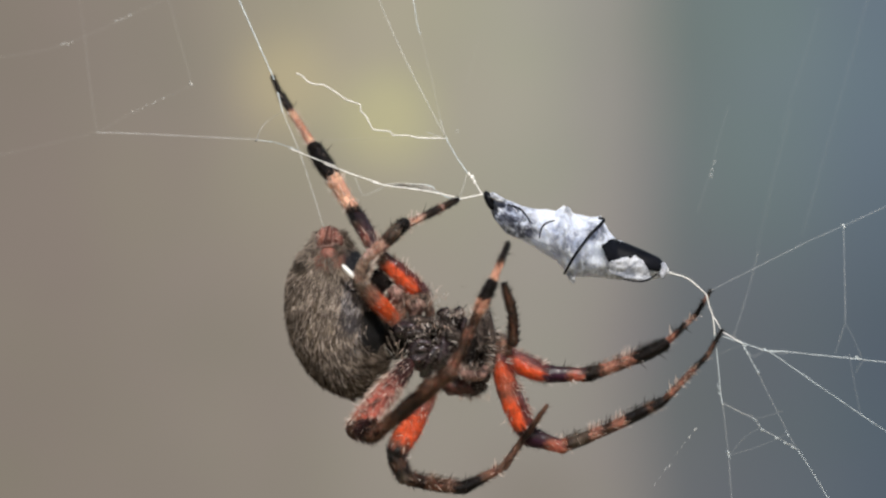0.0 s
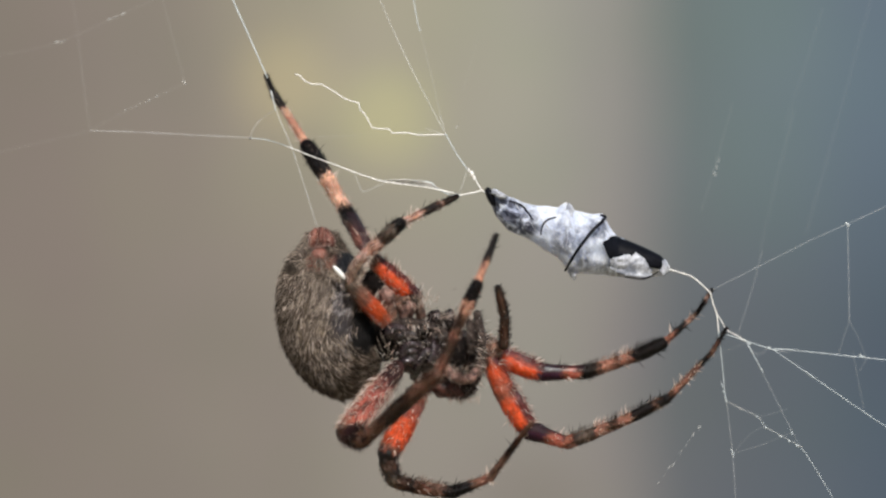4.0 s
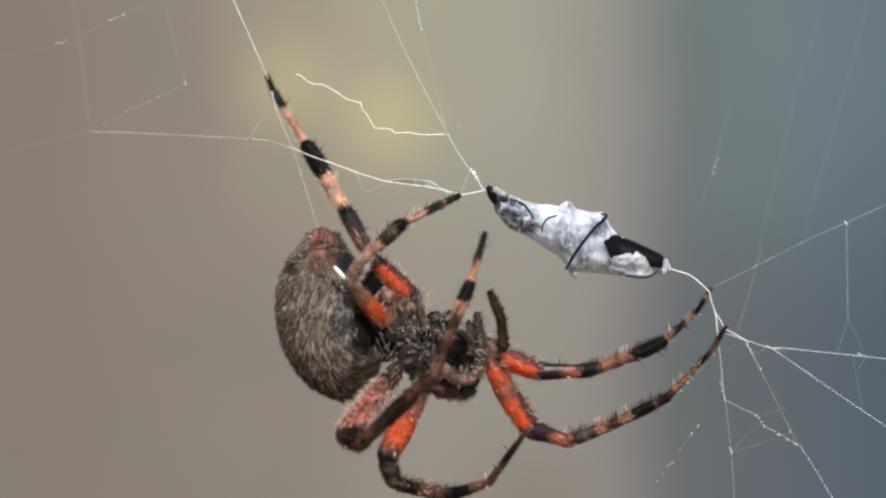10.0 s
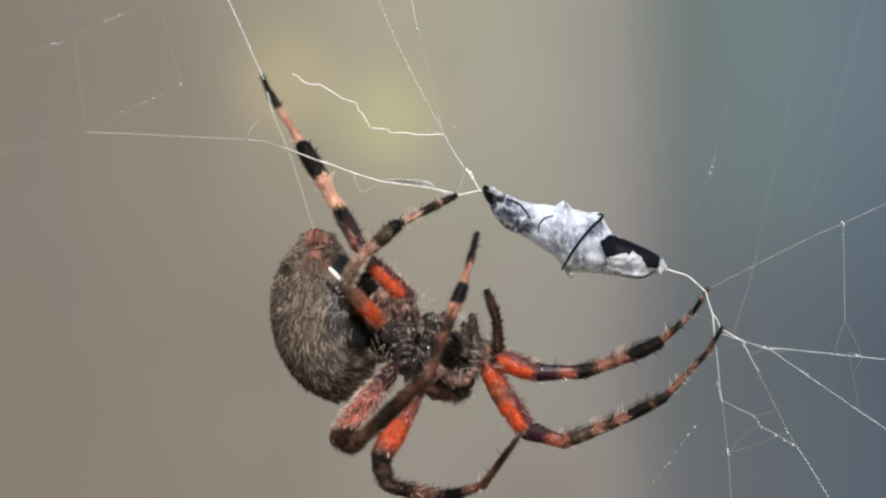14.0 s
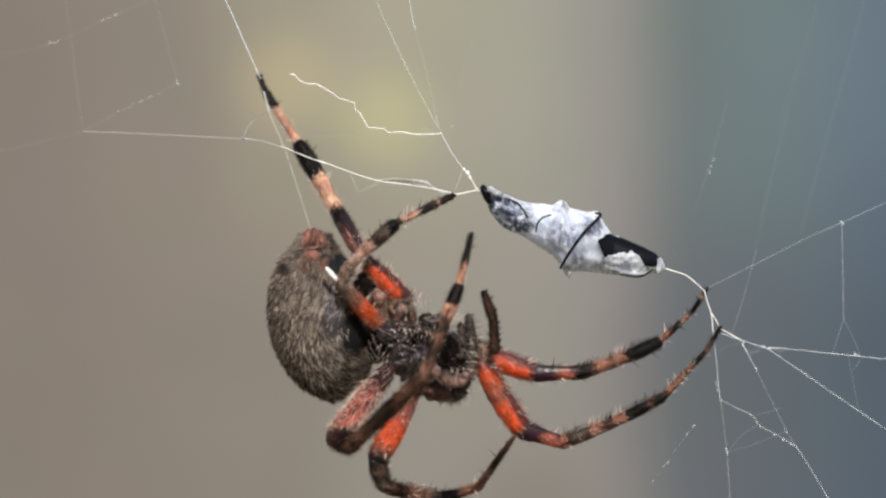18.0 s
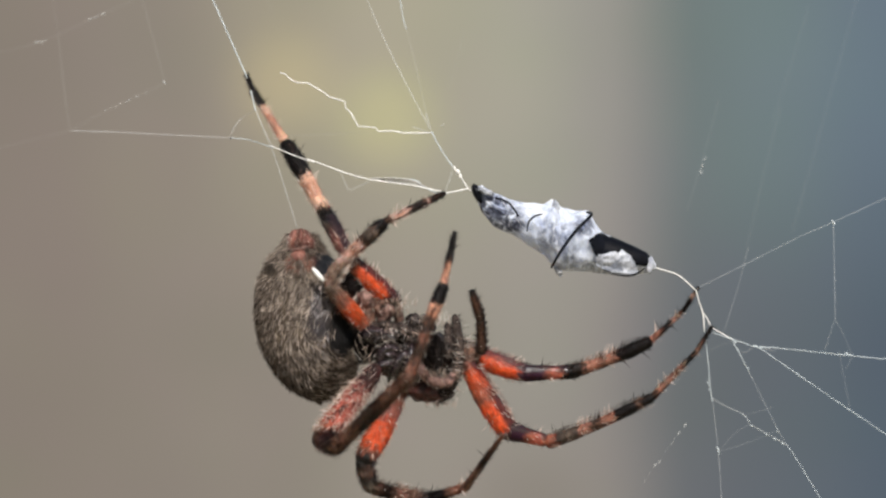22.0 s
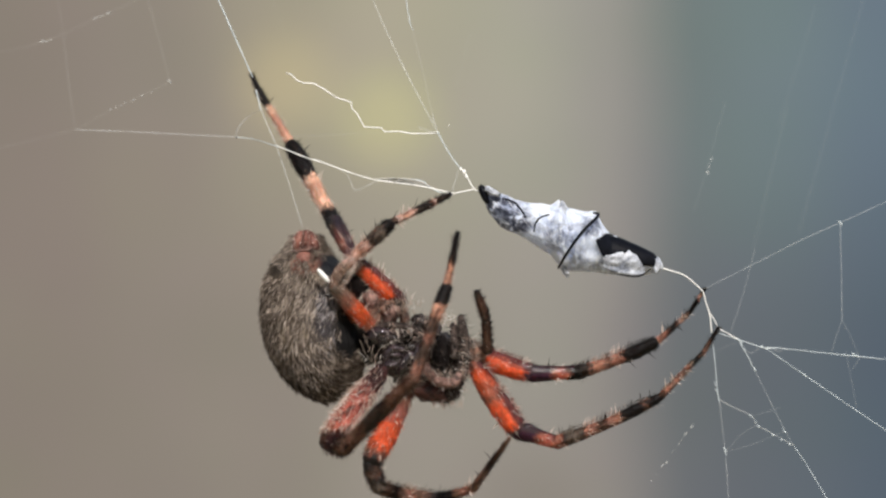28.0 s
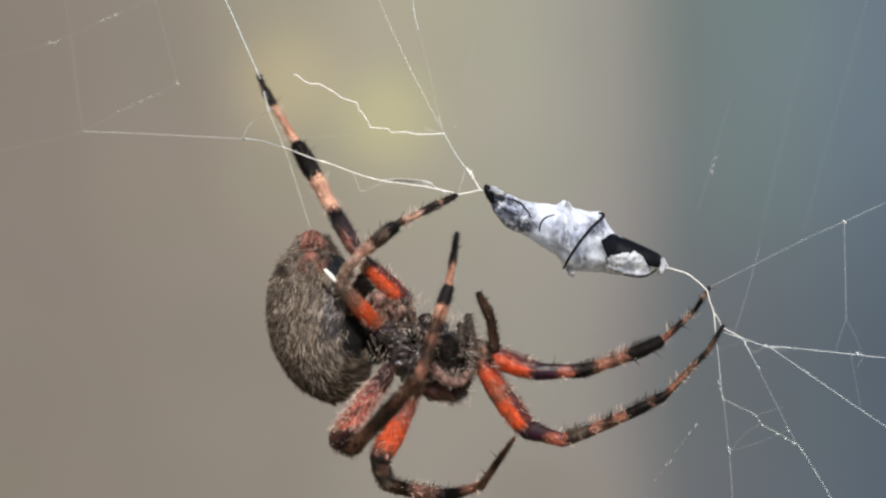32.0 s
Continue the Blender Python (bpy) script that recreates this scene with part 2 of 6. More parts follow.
M_WHITE = skin("white_mark", (0.75, 0.74, 0.72), (0.9, 0.9, 0.88), 0.25, 2.0, 0.03)
M_SILK = silk_material("silk_cord", 1.0, (0.95, 0.94, 0.90))
M_THREAD = silk_material("silk_thread", 0.62, (0.80, 0.88, 0.91))
M_FINE = silk_material("fine_silk", 0.23)
M_FAINT = silk_material("faint_silk", 0.034)
M_WISP = silk_material("wispy_silk", 0.12, (0.84, 0.87, 0.88))
M_FLUFF = silk_material("fluffy_silk", 0.6, (0.95, 0.94, 0.9))
M_GHOST = silk_material("blurred_silk", 0.008)
M_WOUND = silk_material("wound_silk", 0.8, (0.74, 0.77, 0.84))
M_WRAP = wrap_material()
M_TORN = skin("torn_silk", (0.20, 0.22, 0.27), (0.66, 0.69, 0.75), 0.5, 1.3, 0.12, 0.2)
M_PREY = skin("blue_black_shell", (0.0035, 0.004, 0.006), (0.008, 0.009, 0.013), 0.3, 1.2, 0.02, 0.10)


# ---- building ----
def v3(p):
    return Vector(p) * MM


def mesh(name, verts, faces, material, smooth=True):
    me = bpy.data.meshes.new(name)
    me.from_pydata([tuple(v) for v in verts], [], faces)
    me.materials.append(material)
    if smooth:
        me.polygons.foreach_set("use_smooth", [True] * len(me.polygons))
    me.update()
    return me


def part(name, data, parent, label="", kind="", m=None):
    ob = new(name, data)
    ob.parent = parent
    if m is not None:
        ob.matrix_basis = m
    return tagged(ob, label, kind=kind)


def aim(a, b):
    """A pose at a whose z axis points to b; both in millimetres."""
    a, b = v3(a), v3(b)
    return Matrix.Translation(a) @ (b - a).to_track_quat("Z", "Y").to_matrix().to_4x4()


def rings_mesh(name, rings, material):
    """A closed skin over rings of equal count, with its ends drawn together."""
    k = len(rings[0])
    verts = [v for r in rings for v in r]
    faces = [(i * k + j, i * k + (j + 1) % k, (i + 1) * k + (j + 1) % k, (i + 1) * k + j) for i in range(len(rings) - 1) for j in range(k)]
    faces.append(tuple(reversed(range(k))))
    faces.append(tuple((len(rings) - 1) * k + j for j in range(k)))
    return mesh(name, verts, faces, material)


def limb(name, length, radii, material, sides=14, rough=0.10, seed=0.0, bow=Vector()):
    """A leg segment along z with rounded ends; radii at even steps. All in millimetres."""
    steps = max(14, int(length / 0.16))
    stations = [(-0.75 * radii[0] * math.cos(a), math.sin(a)) for a in (0.15, 0.6, 1.05)]
    stations += [(length * i / steps, 1.0) for i in range(steps + 1)]
    stations += [(length + 0.75 * radii[-1] * math.cos(a), math.sin(a)) for a in (1.05, 0.6, 0.15)]
    rings = []
    for z, f in stations:
        r = f * float(np.interp(z / length, np.linspace(0, 1, len(radii)), radii))
        ring = []
        for j in range(sides):
            a = 2 * math.pi * j / sides
            d = 1 + rough * noise.noise((1.8 * math.cos(a) + seed, 1.8 * math.sin(a), 2.2 * z + seed * 3))
            mid = bow * math.sin(math.pi * min(max(z / length, 0), 1))
            ring.append(((mid.x + r * d * math.cos(a)) * MM, (mid.y + r * d * math.sin(a)) * MM, z * MM))
        rings.append(ring)
    return rings_mesh(name, rings, material)


def hairs(name, roots, material):
    """Fine three-sided hairs: rows of root, direction, length and thickness, in millimetres."""
    verts, faces = [], []
    for p, d, long, thick in roots:
        p, d = Vector(p), Vector(d).normalized()
        s = d.orthogonal().normalized()
        w = d.cross(s)
        k = len(verts)
        for a in (0.0, 2.094, 4.189):
            verts.append((p + (s * math.cos(a) + w * math.sin(a)) * thick * 0.5) * MM)
        verts.append((p + d * long) * MM)
        faces += [(k, k + 1, k + 3), (k + 1, k + 2, k + 3), (k + 2, k, k + 3)]
    return mesh(name, verts, faces, material, False)


def brightness(bands, s):
    """How light the bands are at s, from 0 to 1 along the limb."""
    return float(np.interp(s, [p for p, c in bands], [sum(c) / 3 for p, c in bands]))


def limb_hairs(name, rng, length, radii, count, long, thick, lean, material, up=None, bands=None, pale=True):
    """Hairs round a limb; with bands, pale ones grow on the pale bands and dark ones on the dark."""
    rows = []
    for _ in range(count):
        s, a = rng.uniform(0, 1), rng.uniform(0, 2 * math.pi)
        if bands and (brightness(bands, s) > 0.08) != pale and rng.random() < 0.92:
            continue
        if up is not None and rng.random() < 0.75:
            a = math.atan2(up.y, up.x) + rng.uniform(-0.7, 0.7)
        r = float(np.interp(s, np.linspace(0, 1, len(radii)), radii)) * 0.97
        out = Vector((math.cos(a), math.sin(a), 0))
        tilt = lean + rng.uniform(-0.25, 0.25)
        d = out * math.cos(tilt) + Vector((rng.uniform(-0.2, 0.2), rng.uniform(-0.2, 0.2), math.sin(tilt)))
        rows.append((out * r + Vector((0, 0, s * length)), d, long * rng.uniform(0.55, 1.25), thick * rng.uniform(0.7, 1.2)))
    return hairs(name, rows, material)


def long_hairs(name, rows, material):
    """Bent hairs: rows of root, direction, sag, length and thickness, in millimetres; each a three-sided, two-jointed spike."""
    verts, faces = [], []
    for p, d, sag, long, thick in rows:
        d, sag = Vector(d).normalized(), Vector(sag)
        line = [Vector(p) + d * long * f + sag * long * f * f for f in (0.0, 0.35, 0.7, 1.0)]
        s = d.orthogonal().normalized()
        w = d.cross(s)
        k = len(verts)
        for i, q in enumerate(line[:3]):
            r = thick * 0.5 * (1 - 0.28 * i)
            verts += [(q + (s * math.cos(a) + w * math.sin(a)) * r) * MM for a in (0.0, 2.094, 4.189)]
        verts.append(line[3] * MM)
        for i in (0, 3):
            faces += [(k + i + j, k + i + (j + 1) % 3, k + i + 3 + (j + 1) % 3, k + i + 3 + j) for j in range(3)]
        faces += [(k + 6 + j, k + 6 + (j + 1) % 3, k + 9) for j in range(3)]
    return mesh(name, verts, faces, material)


def lump(name, parent, centre, size, material, label="", turn=(0, 0, 0), furry=0, fur=None, long=0.4, rough=0.12):
    """A rounded body part; centre, half sizes and hair length in millimetres, turn in degrees."""
    rings, sides, rows = 18, 22, []
    m = pose(*(v3(centre)), *turn)
    shape = []
    for i in range(1, rings):
        t = math.pi * i / rings
        ring = []
        for j in range(sides):
            a = 2 * math.pi * j / sides
            u = Vector((math.sin(t) * math.cos(a), math.sin(t) * math.sin(a), -math.cos(t)))
            d = 1 + rough * noise.fractal((u * 1.9 + Vector(centre) * 0.7), 1.0, 2.0, 3)
            ring.append((u.x * size[0] * d * MM, u.y * size[1] * d * MM, u.z * size[2] * d * MM))
        shape.append(ring)
    ob = part(name, rings_mesh(name, shape, material), parent, label, m=m)
    if furry:
        rng = random.Random(int(abs(centre[0]) * 100 + abs(centre[2]) * 17))
        for _ in range(furry):
            u = Vector((rng.gauss(0, 1), rng.gauss(0, 1), rng.gauss(0, 1))).normalized()
            p = Vector((u.x * size[0], u.y * size[1], u.z * size[2])) * 0.97
            nrm = Vector((u.x / size[0], u.y / size[1], u.z / size[2])).normalized()
            d = nrm * 0.8 + Vector((rng.uniform(-0.6, 1.0), rng.uniform(-0.7, 0.2), rng.uniform(-0.9, 0.7)))
            rows.append((p, d, long * rng.uniform(0.5, 1.3), 0.03 * rng.uniform(0.6, 1.3)))
        part("setae", hairs("setae", rows, fur), ob, "fine stiff hairs", "stuff")
    return ob


def rod(name, parent, places, thick, material, label="", sides=7, m=None, about=None):
    """A thin round cord or leg through places, in millimetres; about: the thing's own origin."""
    pts = [Vector(p) - (about or Vector()) for p in places]
    rings = []
    for i, p in enumerate(pts):
        way = (pts[min(i + 1, len(pts) - 1)] - pts[max(i - 1, 0)]).normalized()
        s = way.cross(Vector((0.13, 1, 0.07))).normalized()
        w = way.cross(s)
        r = thick[i] if isinstance(thick, (list, tuple)) else thick
        rings.append([(p + (s * math.cos(a) + w * math.sin(a)) * r) * MM for a in (2 * math.pi * k / sides for k in range(sides))])
    return part(name, rings_mesh(name, rings, material), parent, label, m=m)


def bowed(pts, steps=6):
    """The same line with its corners rounded."""
    pts = [Vector(p) for p in pts]
    out = []
    for i in range(len(pts) - 1):
        p0, p1, p2, p3 = pts[max(i - 1, 0)], pts[i], pts[i + 1], pts[min(i + 2, len(pts) - 1)]
        for k in range(steps):
            t = k / steps
            out.append(0.5 * (2 * p1 + (p2 - p0) * t + (2 * p0 - 5 * p1 + 4 * p2 - p3) * t * t + (3 * p1 - p0 - 3 * p2 + p3) * t ** 3))
    return out + [pts[-1]]


# ---- setting ----
def plain_sheet(name, corners, material, label, category):
    ob = new(name, mesh(name, corners, [tuple(range(len(corners)))], material, False))
    return tagged(ob, label, category, kind="structure")


back = plain_sheet("backdrop", [(-2.6, 0, -1.5), (2.6, 0, -1.5), (2.6, 0, 1.74), (-2.6, 0, 1.74)], backdrop_material(),
                   "soft blurred distance in beige, olive and slate blue", "backdrop")
back.location = (0, 1.60, 1.5)
soil = Nodes("dry_grass_soil")
soil_at = soil.node("ShaderNodeTexCoord").outputs["Object"]
soil.finish(soil.mix(0.5, soil.ramp(soil.noise(soil_at, 3.0, 6.0), [(0.35, (0.22, 0.18, 0.13)), (0.65, (0.26, 0.25, 0.16))]),
                     soil.ramp(soil.noise(soil_at, 40.0, 4.0), [(0.3, (0.5, 0.5, 0.5)), (0.7, (1.2, 1.2, 1.2))]), "MULTIPLY"), 0.9)
plain_sheet("ground", [(-800, -800, 0), (800, -800, 0), (800, 800, 0), (-800, 800, 0)], soil.m, "dry soil with short grass below the web", "ground")


# ---- the spider ----
BODY = Vector((-3.00, 0.00, -4.43))
spider = tagged(new("spider"), "hairy grey-brown orb-weaver spider with banded orange legs on its web", "spider")
spider.location = HOME + BODY * MM
RIG = []


def own(p):
    return Vector(p) - BODY


ABDOMEN_Z = [1.20, 0.95, 0.51, 0.03, -0.29, -0.61, -1.24, -1.88, -3.48, -5.07, -5.71, -6.66, -7.55, -8.13, -8.36]
ABDOMEN_LEFT = [-6.95, -7.35, -7.60, -7.98, -8.30, -8.62, -8.90, -9.10, -9.25, -8.98, -8.74, -8.22, -7.42, -6.55, -5.85]
ABDOMEN_RIGHT = [-6.55, -6.15, -5.85, -5.45, -5.15, -4.85, -4.50, -4.21, -3.75, -3.55, -3.58, -3.80, -4.10, -4.50, -5.10]
WHORL = (-4.11, -4.75)
# Bare places on the underside: x, z and how far they reach.
BARE = [(-5.22, -1.60, 0.50), (-5.28, -0.66, 0.98), (-4.90, -2.00, 0.45), (-4.45, -3.90, 0.75), (-4.30, -5.00, 1.02), (-5.07, -5.96, 0.22), (-8.38, -0.95, 0.44)]


def girth(z):
    """The abdomen's middle and half width at the height z."""
    a, b = (float(np.interp(-z, [-h for h in ABDOMEN_Z], side)) for side in (ABDOMEN_LEFT, ABDOMEN_RIGHT))
    return (a + b) / 2, (b - a) / 2


def on_belly(x, z):
    """The place on the abdomen's near side over x and z."""
    c, r = girth(z)
    return own((x, -0.95 * r * math.sqrt(max(0.0, 1 - ((x - c) / r) ** 2)), z))


def abdomen():
    rng = random.Random(4)
    rings, sides, count = [], 84, 96
    for i in range(count):
        f = i / (count - 1)
        z = ABDOMEN_Z[0] + (ABDOMEN_Z[-1] - ABDOMEN_Z[0]) * (0.5 - 0.5 * math.cos(math.pi * (0.02 + 0.96 * f)))
        c, r = girth(z)
        ring = []
        for j in range(sides):
            a = 2 * math.pi * j / sides
            u = Vector((math.cos(a), math.sin(a), z * 0.25))
            d = 1 + 0.035 * noise.fractal(u * 2.2, 1.0, 2.0, 4) + 0.012 * noise.noise(u * 9)
            ring.append(own((c + r * d * math.cos(a), r * 0.95 * d * math.sin(a), z)) * MM)
        rings.append(ring)
    ob = part("abdomen", rings_mesh("abdomen", rings, abdomen_skin()), spider, "swollen grey-brown furry abdomen with a black underside")
    coats = {"brown": [], "silver": [], "dark": [], "long": []}
    for k in range(41000):
        a = rng.uniform(0.85, 2.15) * math.pi if k % 6 else rng.uniform(0, 2) * math.pi
        z = rng.uniform(ABDOMEN_Z[0] - 0.2, ABDOMEN_Z[-1])
        c, r = girth(z)
        x, y = c + r * math.cos(a), 0.95 * r * math.sin(a)
        near = min(math.hypot(x - bx, z - bz) / reach for bx, bz, reach in BARE)
        if near < rng.uniform(0.6, 1.3) and y < 0.4:
            continue
        dx, dz = x - WHORL[0], z - WHORL[1]
        far = math.hypot(dx, dz) + 0.01
        w = min(1.0, max(0.0, (-1.0 - z) / 3.0))
        flow = Vector((-dz / far * w, 0, dx / far * w - (1 - w)))
        u = flow.normalized()
        tuft = noise.noise((x * 1.5 + u.x * z * 0.8, y * 1.5, z * 0.9 + 4 * x * u.z)) + 0.6 * noise.noise((x * 3.3, y * 3.3, z * 1.5 + 9))
        if tuft < rng.uniform(-0.55, 0.05):
            continue
        up_slope = (girth(z - 0.2)[1] - girth(z + 0.2)[1]) / 0.4
        out = Vector((math.cos(a), math.sin(a), up_slope)).normalized()
        way = flow + Vector((rng.gauss(0, 0.2), rng.gauss(0, 0.15), rng.gauss(0, 0.2)))
        way -= out * way.dot(out)
        silver = math.exp(-((x + 5.45) / 0.6) ** 2) * min(1.0, max(0.0, (-1.3 - z) / 0.8)) * min(1.0, max(0.0, (6.0 + z) / 1.2))
        root = own((x, y, z)) - out * 0.06
        if rng.random() < silver * 0.9:
            coats["silver"].append((root, way + out * rng.uniform(0.08, 0.22), rng.uniform(0.4, 0.75), rng.uniform(0.03, 0.05)))
        elif rng.random() < 0.12:
            coats["long"].append((root, way + out * rng.uniform(0.2, 0.5), -out * 0.3, rng.uniform(0.36, 0.62), rng.uniform(0.026, 0.046)))
        else:
            low = min(1.0, max(0.0, (-5.2 - z) / 2.0))
            coats["dark" if rng.random() < 0.12 + 0.45 * low + 0.32 * min(1.0, max(0.0, -7.3 - x)) else "brown"].append((root, way + out * rng.uniform(0.12, 0.58), rng.uniform(0.36, 0.68), rng.uniform(0.036, 0.064)))
    part("fur", hairs("fur", coats["brown"], M_FUR), ob, "short dense tan and brown hairs", "stuff")
    part("fur", hairs("fur", coats["dark"], M_FUR_DARK), ob, "short dark brown hairs", "stuff")
    part("fur", hairs("fur", coats["silver"], M_FUR_SILVER), ob, "smooth silver-grey hairs beside the black underside", "stuff")
    part("long_fur", long_hairs("long_fur", coats["long"], M_FUR_LONG), ob, "longer pale curved hairs", "stuff")
    return ob


abdomen()
# Spinnerets at the abdomen's tip, and the white comma on its black underside.
lump("spinneret_cone", spider, own((-6.78, -0.30, 0.32)), (0.88, 0.98, 0.90), M_CONE, "dark reddish-brown cone under the spinnerets", (0, 4, 0), 260, M_SETAE_GREY, 0.2, 0.06)
for centre, size, tilt, material, label in (((-7.20, -0.85, 0.60), (0.26, 0.5, 0.62), 12, M_SPIN, "orange-red spinneret"), ((-6.76, -0.95, 0.68), (0.22, 0.5, 0.60), 2, M_CONE, "brown spinneret"),
                                            ((-6.30, -0.75, 0.46), (0.30, 0.5, 0.56), -20, M_CONE, "dark maroon spinneret")):
    lump("spinneret", spider, own(centre), size, material, label, (0, tilt, 0), 70, M_SETAE_PALE, 0.16, 0.06)
rod("spinneret_fold", spider, bowed([own(p) for p in ((-7.55, -1.05, 0.02), (-7.15, -1.42, 0.08), (-6.70, -1.55, 0.14), (-6.15, -1.35, 0.28))]), (0.03,) + (0.055,) * 17 + (0.02,), M_ROSE, "pale fold across the spinnerets", 8)
lump("spinneret_plate", spider, own((-6.85, -0.95, -0.45)), (0.62, 0.85, 0.60), M_SPIN, "reddish plate below the fold", (0, 0, 0), 150, M_SETAE_GREY, 0.24, 0.08)
lump("pale_mark", spider, own((-5.70, -3.05, -1.32)), (0.145, 0.12, 0.5), M_WHITE, "white comma-shaped mark", (0, -42, 0), rough=0.05)

# Cephalothorax, coxae and jaws.
def chest(name, centre, size, tilt, material, label, furry):
    return lump(name, spider, own(centre), size, material, label, (0, tilt, 0), int(furry * 0.42), M_BRISTLE, 0.42, 0.26)


chest("carapace", (0.03, 0.90, -6.11), (2.2, 1.9, 1.8), 0, M_DARK, "dark brown bristly carapace", 700)
chest("pedicel", (-3.25, -0.30, -5.45), (1.0, 0.9, 0.9), 0, M_HOLLOW, "", 120)
chest("sternum", (-0.60, -0.90, -5.43), (1.4, 0.8, 1.2), 0, M_DARK, "dark hairy breastplate", 500)
chest("coxa", (-1.72, -2.05, -6.02), (0.72, 0.6, 0.9), 18, M_DARK, "dark coxa", 60)
chest("coxa_plate", (-1.80, -2.45, -5.72), (0.58, 0.34, 0.28), 8, M_PLUM, "glossy plum-brown plate", 16)
chest("coxa_plate", (-1.95, -2.45, -6.30), (0.50, 0.34, 0.27), -6, M_PLUM, "", 12)
chest("coxa", (-2.47, -1.90, -4.65), (0.95, 0.7, 0.55), 10, M_PLUM, "", 140)
chest("coxa", (-0.58, -2.00, -6.05), (0.50, 0.7, 0.95), 12, M_PLUM, "", 60)
chest("coxa", (-1.33, -1.70, -4.59), (1.0, 0.6, 0.45), -8, M_DARK, "", 220)
chest("coxa", (-0.19, -1.70, -4.97), (0.75, 0.6, 0.4), 25, M_GREYSKIN, "", 220)
chest("trochanter", (-1.97, -1.30, -3.33), (0.5, 0.6, 0.75), 20, M_ROSE, "", 70)
chest("trochanter", (-1.27, -0.90, -3.46), (0.3, 0.5, 0.8), -10, M_TAN, "", 60)
chest("trochanter", (-3.04, -1.50, -3.39), (0.5, 0.45, 0.7), -35, M_TAN, "", 60)
# No real joint: an added black lump that paints the dark gap here.
chest("trochanter", (-3.95, -1.60, -1.90), (0.80, 0.5, 0.66), -30, M_HOLLOW, "black lump standing in for the dark gap between two thighs", 0)
chest("trochanter", (-3.05, -1.85, -2.70), (0.42, 0.4, 0.50), -25, M_ROSE, "smooth pinkish-tan joint", 12)
chest("trochanter", (-2.79, -1.10, -2.48), (0.5, 0.4, 0.5), -30, M_ROSE, "pinkish-tan joint", 40)
chest("trochanter", (-2.41, -1.30, -2.95), (0.45, 0.4, 0.5), -20, M_TAN, "", 60)
chest("coxa", (-0.38, -0.90, -3.97), (0.5, 0.55, 0.5), 0, M_DARK, "", 190)
chest("coxa", (0.41, -0.90, -4.04), (0.36, 0.5, 0.6), 0, M_DARK, "", 190)
chest("trochanter", (2.78, -0.45, -5.80), (0.62, 0.6, 0.62), 0, M_TAN, "tan knobbly joint", 110)
chest("trochanter", (2.68, -0.30, -5.26), (0.5, 0.5, 0.3), 20, M_GREYSKIN, "", 120)
# Not a jaw: a black lump gives the mouth cavity its darkness.
chest("chelicera", (0.86, -1.85, -5.75), (0.52, 0.45, 1.05), 4, M_HOLLOW, "black lump standing in for the dark mouth cavity", 12)
chest("fang", (0.70, -2.00, -4.46), (0.14, 0.2, 0.42), 20, M_PLUM, "", 0)
chest("labium", (0.38, -1.00, -7.91), (1.1, 0.85, 0.58), 8, M_MAROON, "maroon-black lower lip", 70)
chest("maxilla", (1.21, -1.20, -8.03), (0.75, 0.5, 0.38), -12, M_GREYSKIN, "", 260)
chest("knee_skin", (-4.04, -2.50, -0.16), (0.3, 0.3, 0.32), 0, M_ROSE, "pale skin between two knees", 70)


def ridge(name, places, thick, material, label, furry, seed):
    """A bent, hairy ridge of the mouth or chest through places, in millimetres."""
    rng = random.Random(seed)
    line = bowed([own(p) for p in places])
    steps = [float(np.interp(k, np.linspace(0, len(line) - 1, len(thick)), thick)) * (1 + 0.16 * noise.noise((k * 0.7, seed, 0))) for k in range(len(line))]
    ob = rod(name, spider, line, [steps[0] * 0.3] + steps[1:-1] + [steps[-1] * 0.3], material, label, 14)
    rows = []
    for _ in range(furry):
        k = rng.randrange(1, len(line) - 1)
        way = (line[k + 1] - line[k - 1]).normalized()
        out = Vector((rng.gauss(0, 1), -abs(rng.gauss(0, 1)), rng.gauss(0, 1)))
        out = (out - way * out.dot(way)).normalized()
        rows.append((line[k] + out * steps[k] * 0.95, out * 0.7 + way * rng.uniform(-0.9, 0.9) + Vector((0.2, 0, -0.1)), rng.uniform(0.2, 0.5), rng.uniform(0.018, 0.036)))
    part("setae", hairs("setae", rows, M_BRISTLE), ob, "pale bristles", "stuff")


ridge("chelicera", ((1.94, -0.90, -3.50), (2.10, -1.10, -4.57), (2.13, -1.30, -5.68), (2.00, -1.40, -6.79), (1.59, -1.30, -7.84)), (0.18, 0.3, 0.36, 0.36, 0.3), M_GREYSKIN, "grey hairy jaw", 330, 1)
ridge("chelicera", ((1.52, -1.20, -3.97), (1.62, -1.50, -5.04), (1.58, -1.60, -6.05)), (0.2, 0.26, 0.2), M_GREYSKIN, "", 150, 2)
ridge("maxilla", ((-0.13, -2.00, -6.11), (0.22, -2.10, -6.77), (0.82, -2.10, -7.27), (1.55, -2.00, -7.28), (1.96, -1.80, -6.81)), (0.22, 0.3, 0.33, 0.32, 0.22), M_ROSE, "pinkish-tan hairy mouthpart", 200, 3)
ridge("maxilla", ((0.51, -1.20, -8.19), (1.20, -1.40, -8.21), (1.71, -1.40, -7.83)), (0.2, 0.26, 0.2), M_GREYSKIN, "", 160, 4)
ridge("sternum_rim", ((-3.04, -2.10, -4.46), (-2.18, -2.20, -4.11), (-1.14, -2.20, -4.20), (-0.13, -2.10, -4.65), (0.51, -2.00, -5.16)), (0.16, 0.22, 0.22, 0.24, 0.16), M_GREYSKIN, "grey-brown bristly rim", 260, 5)
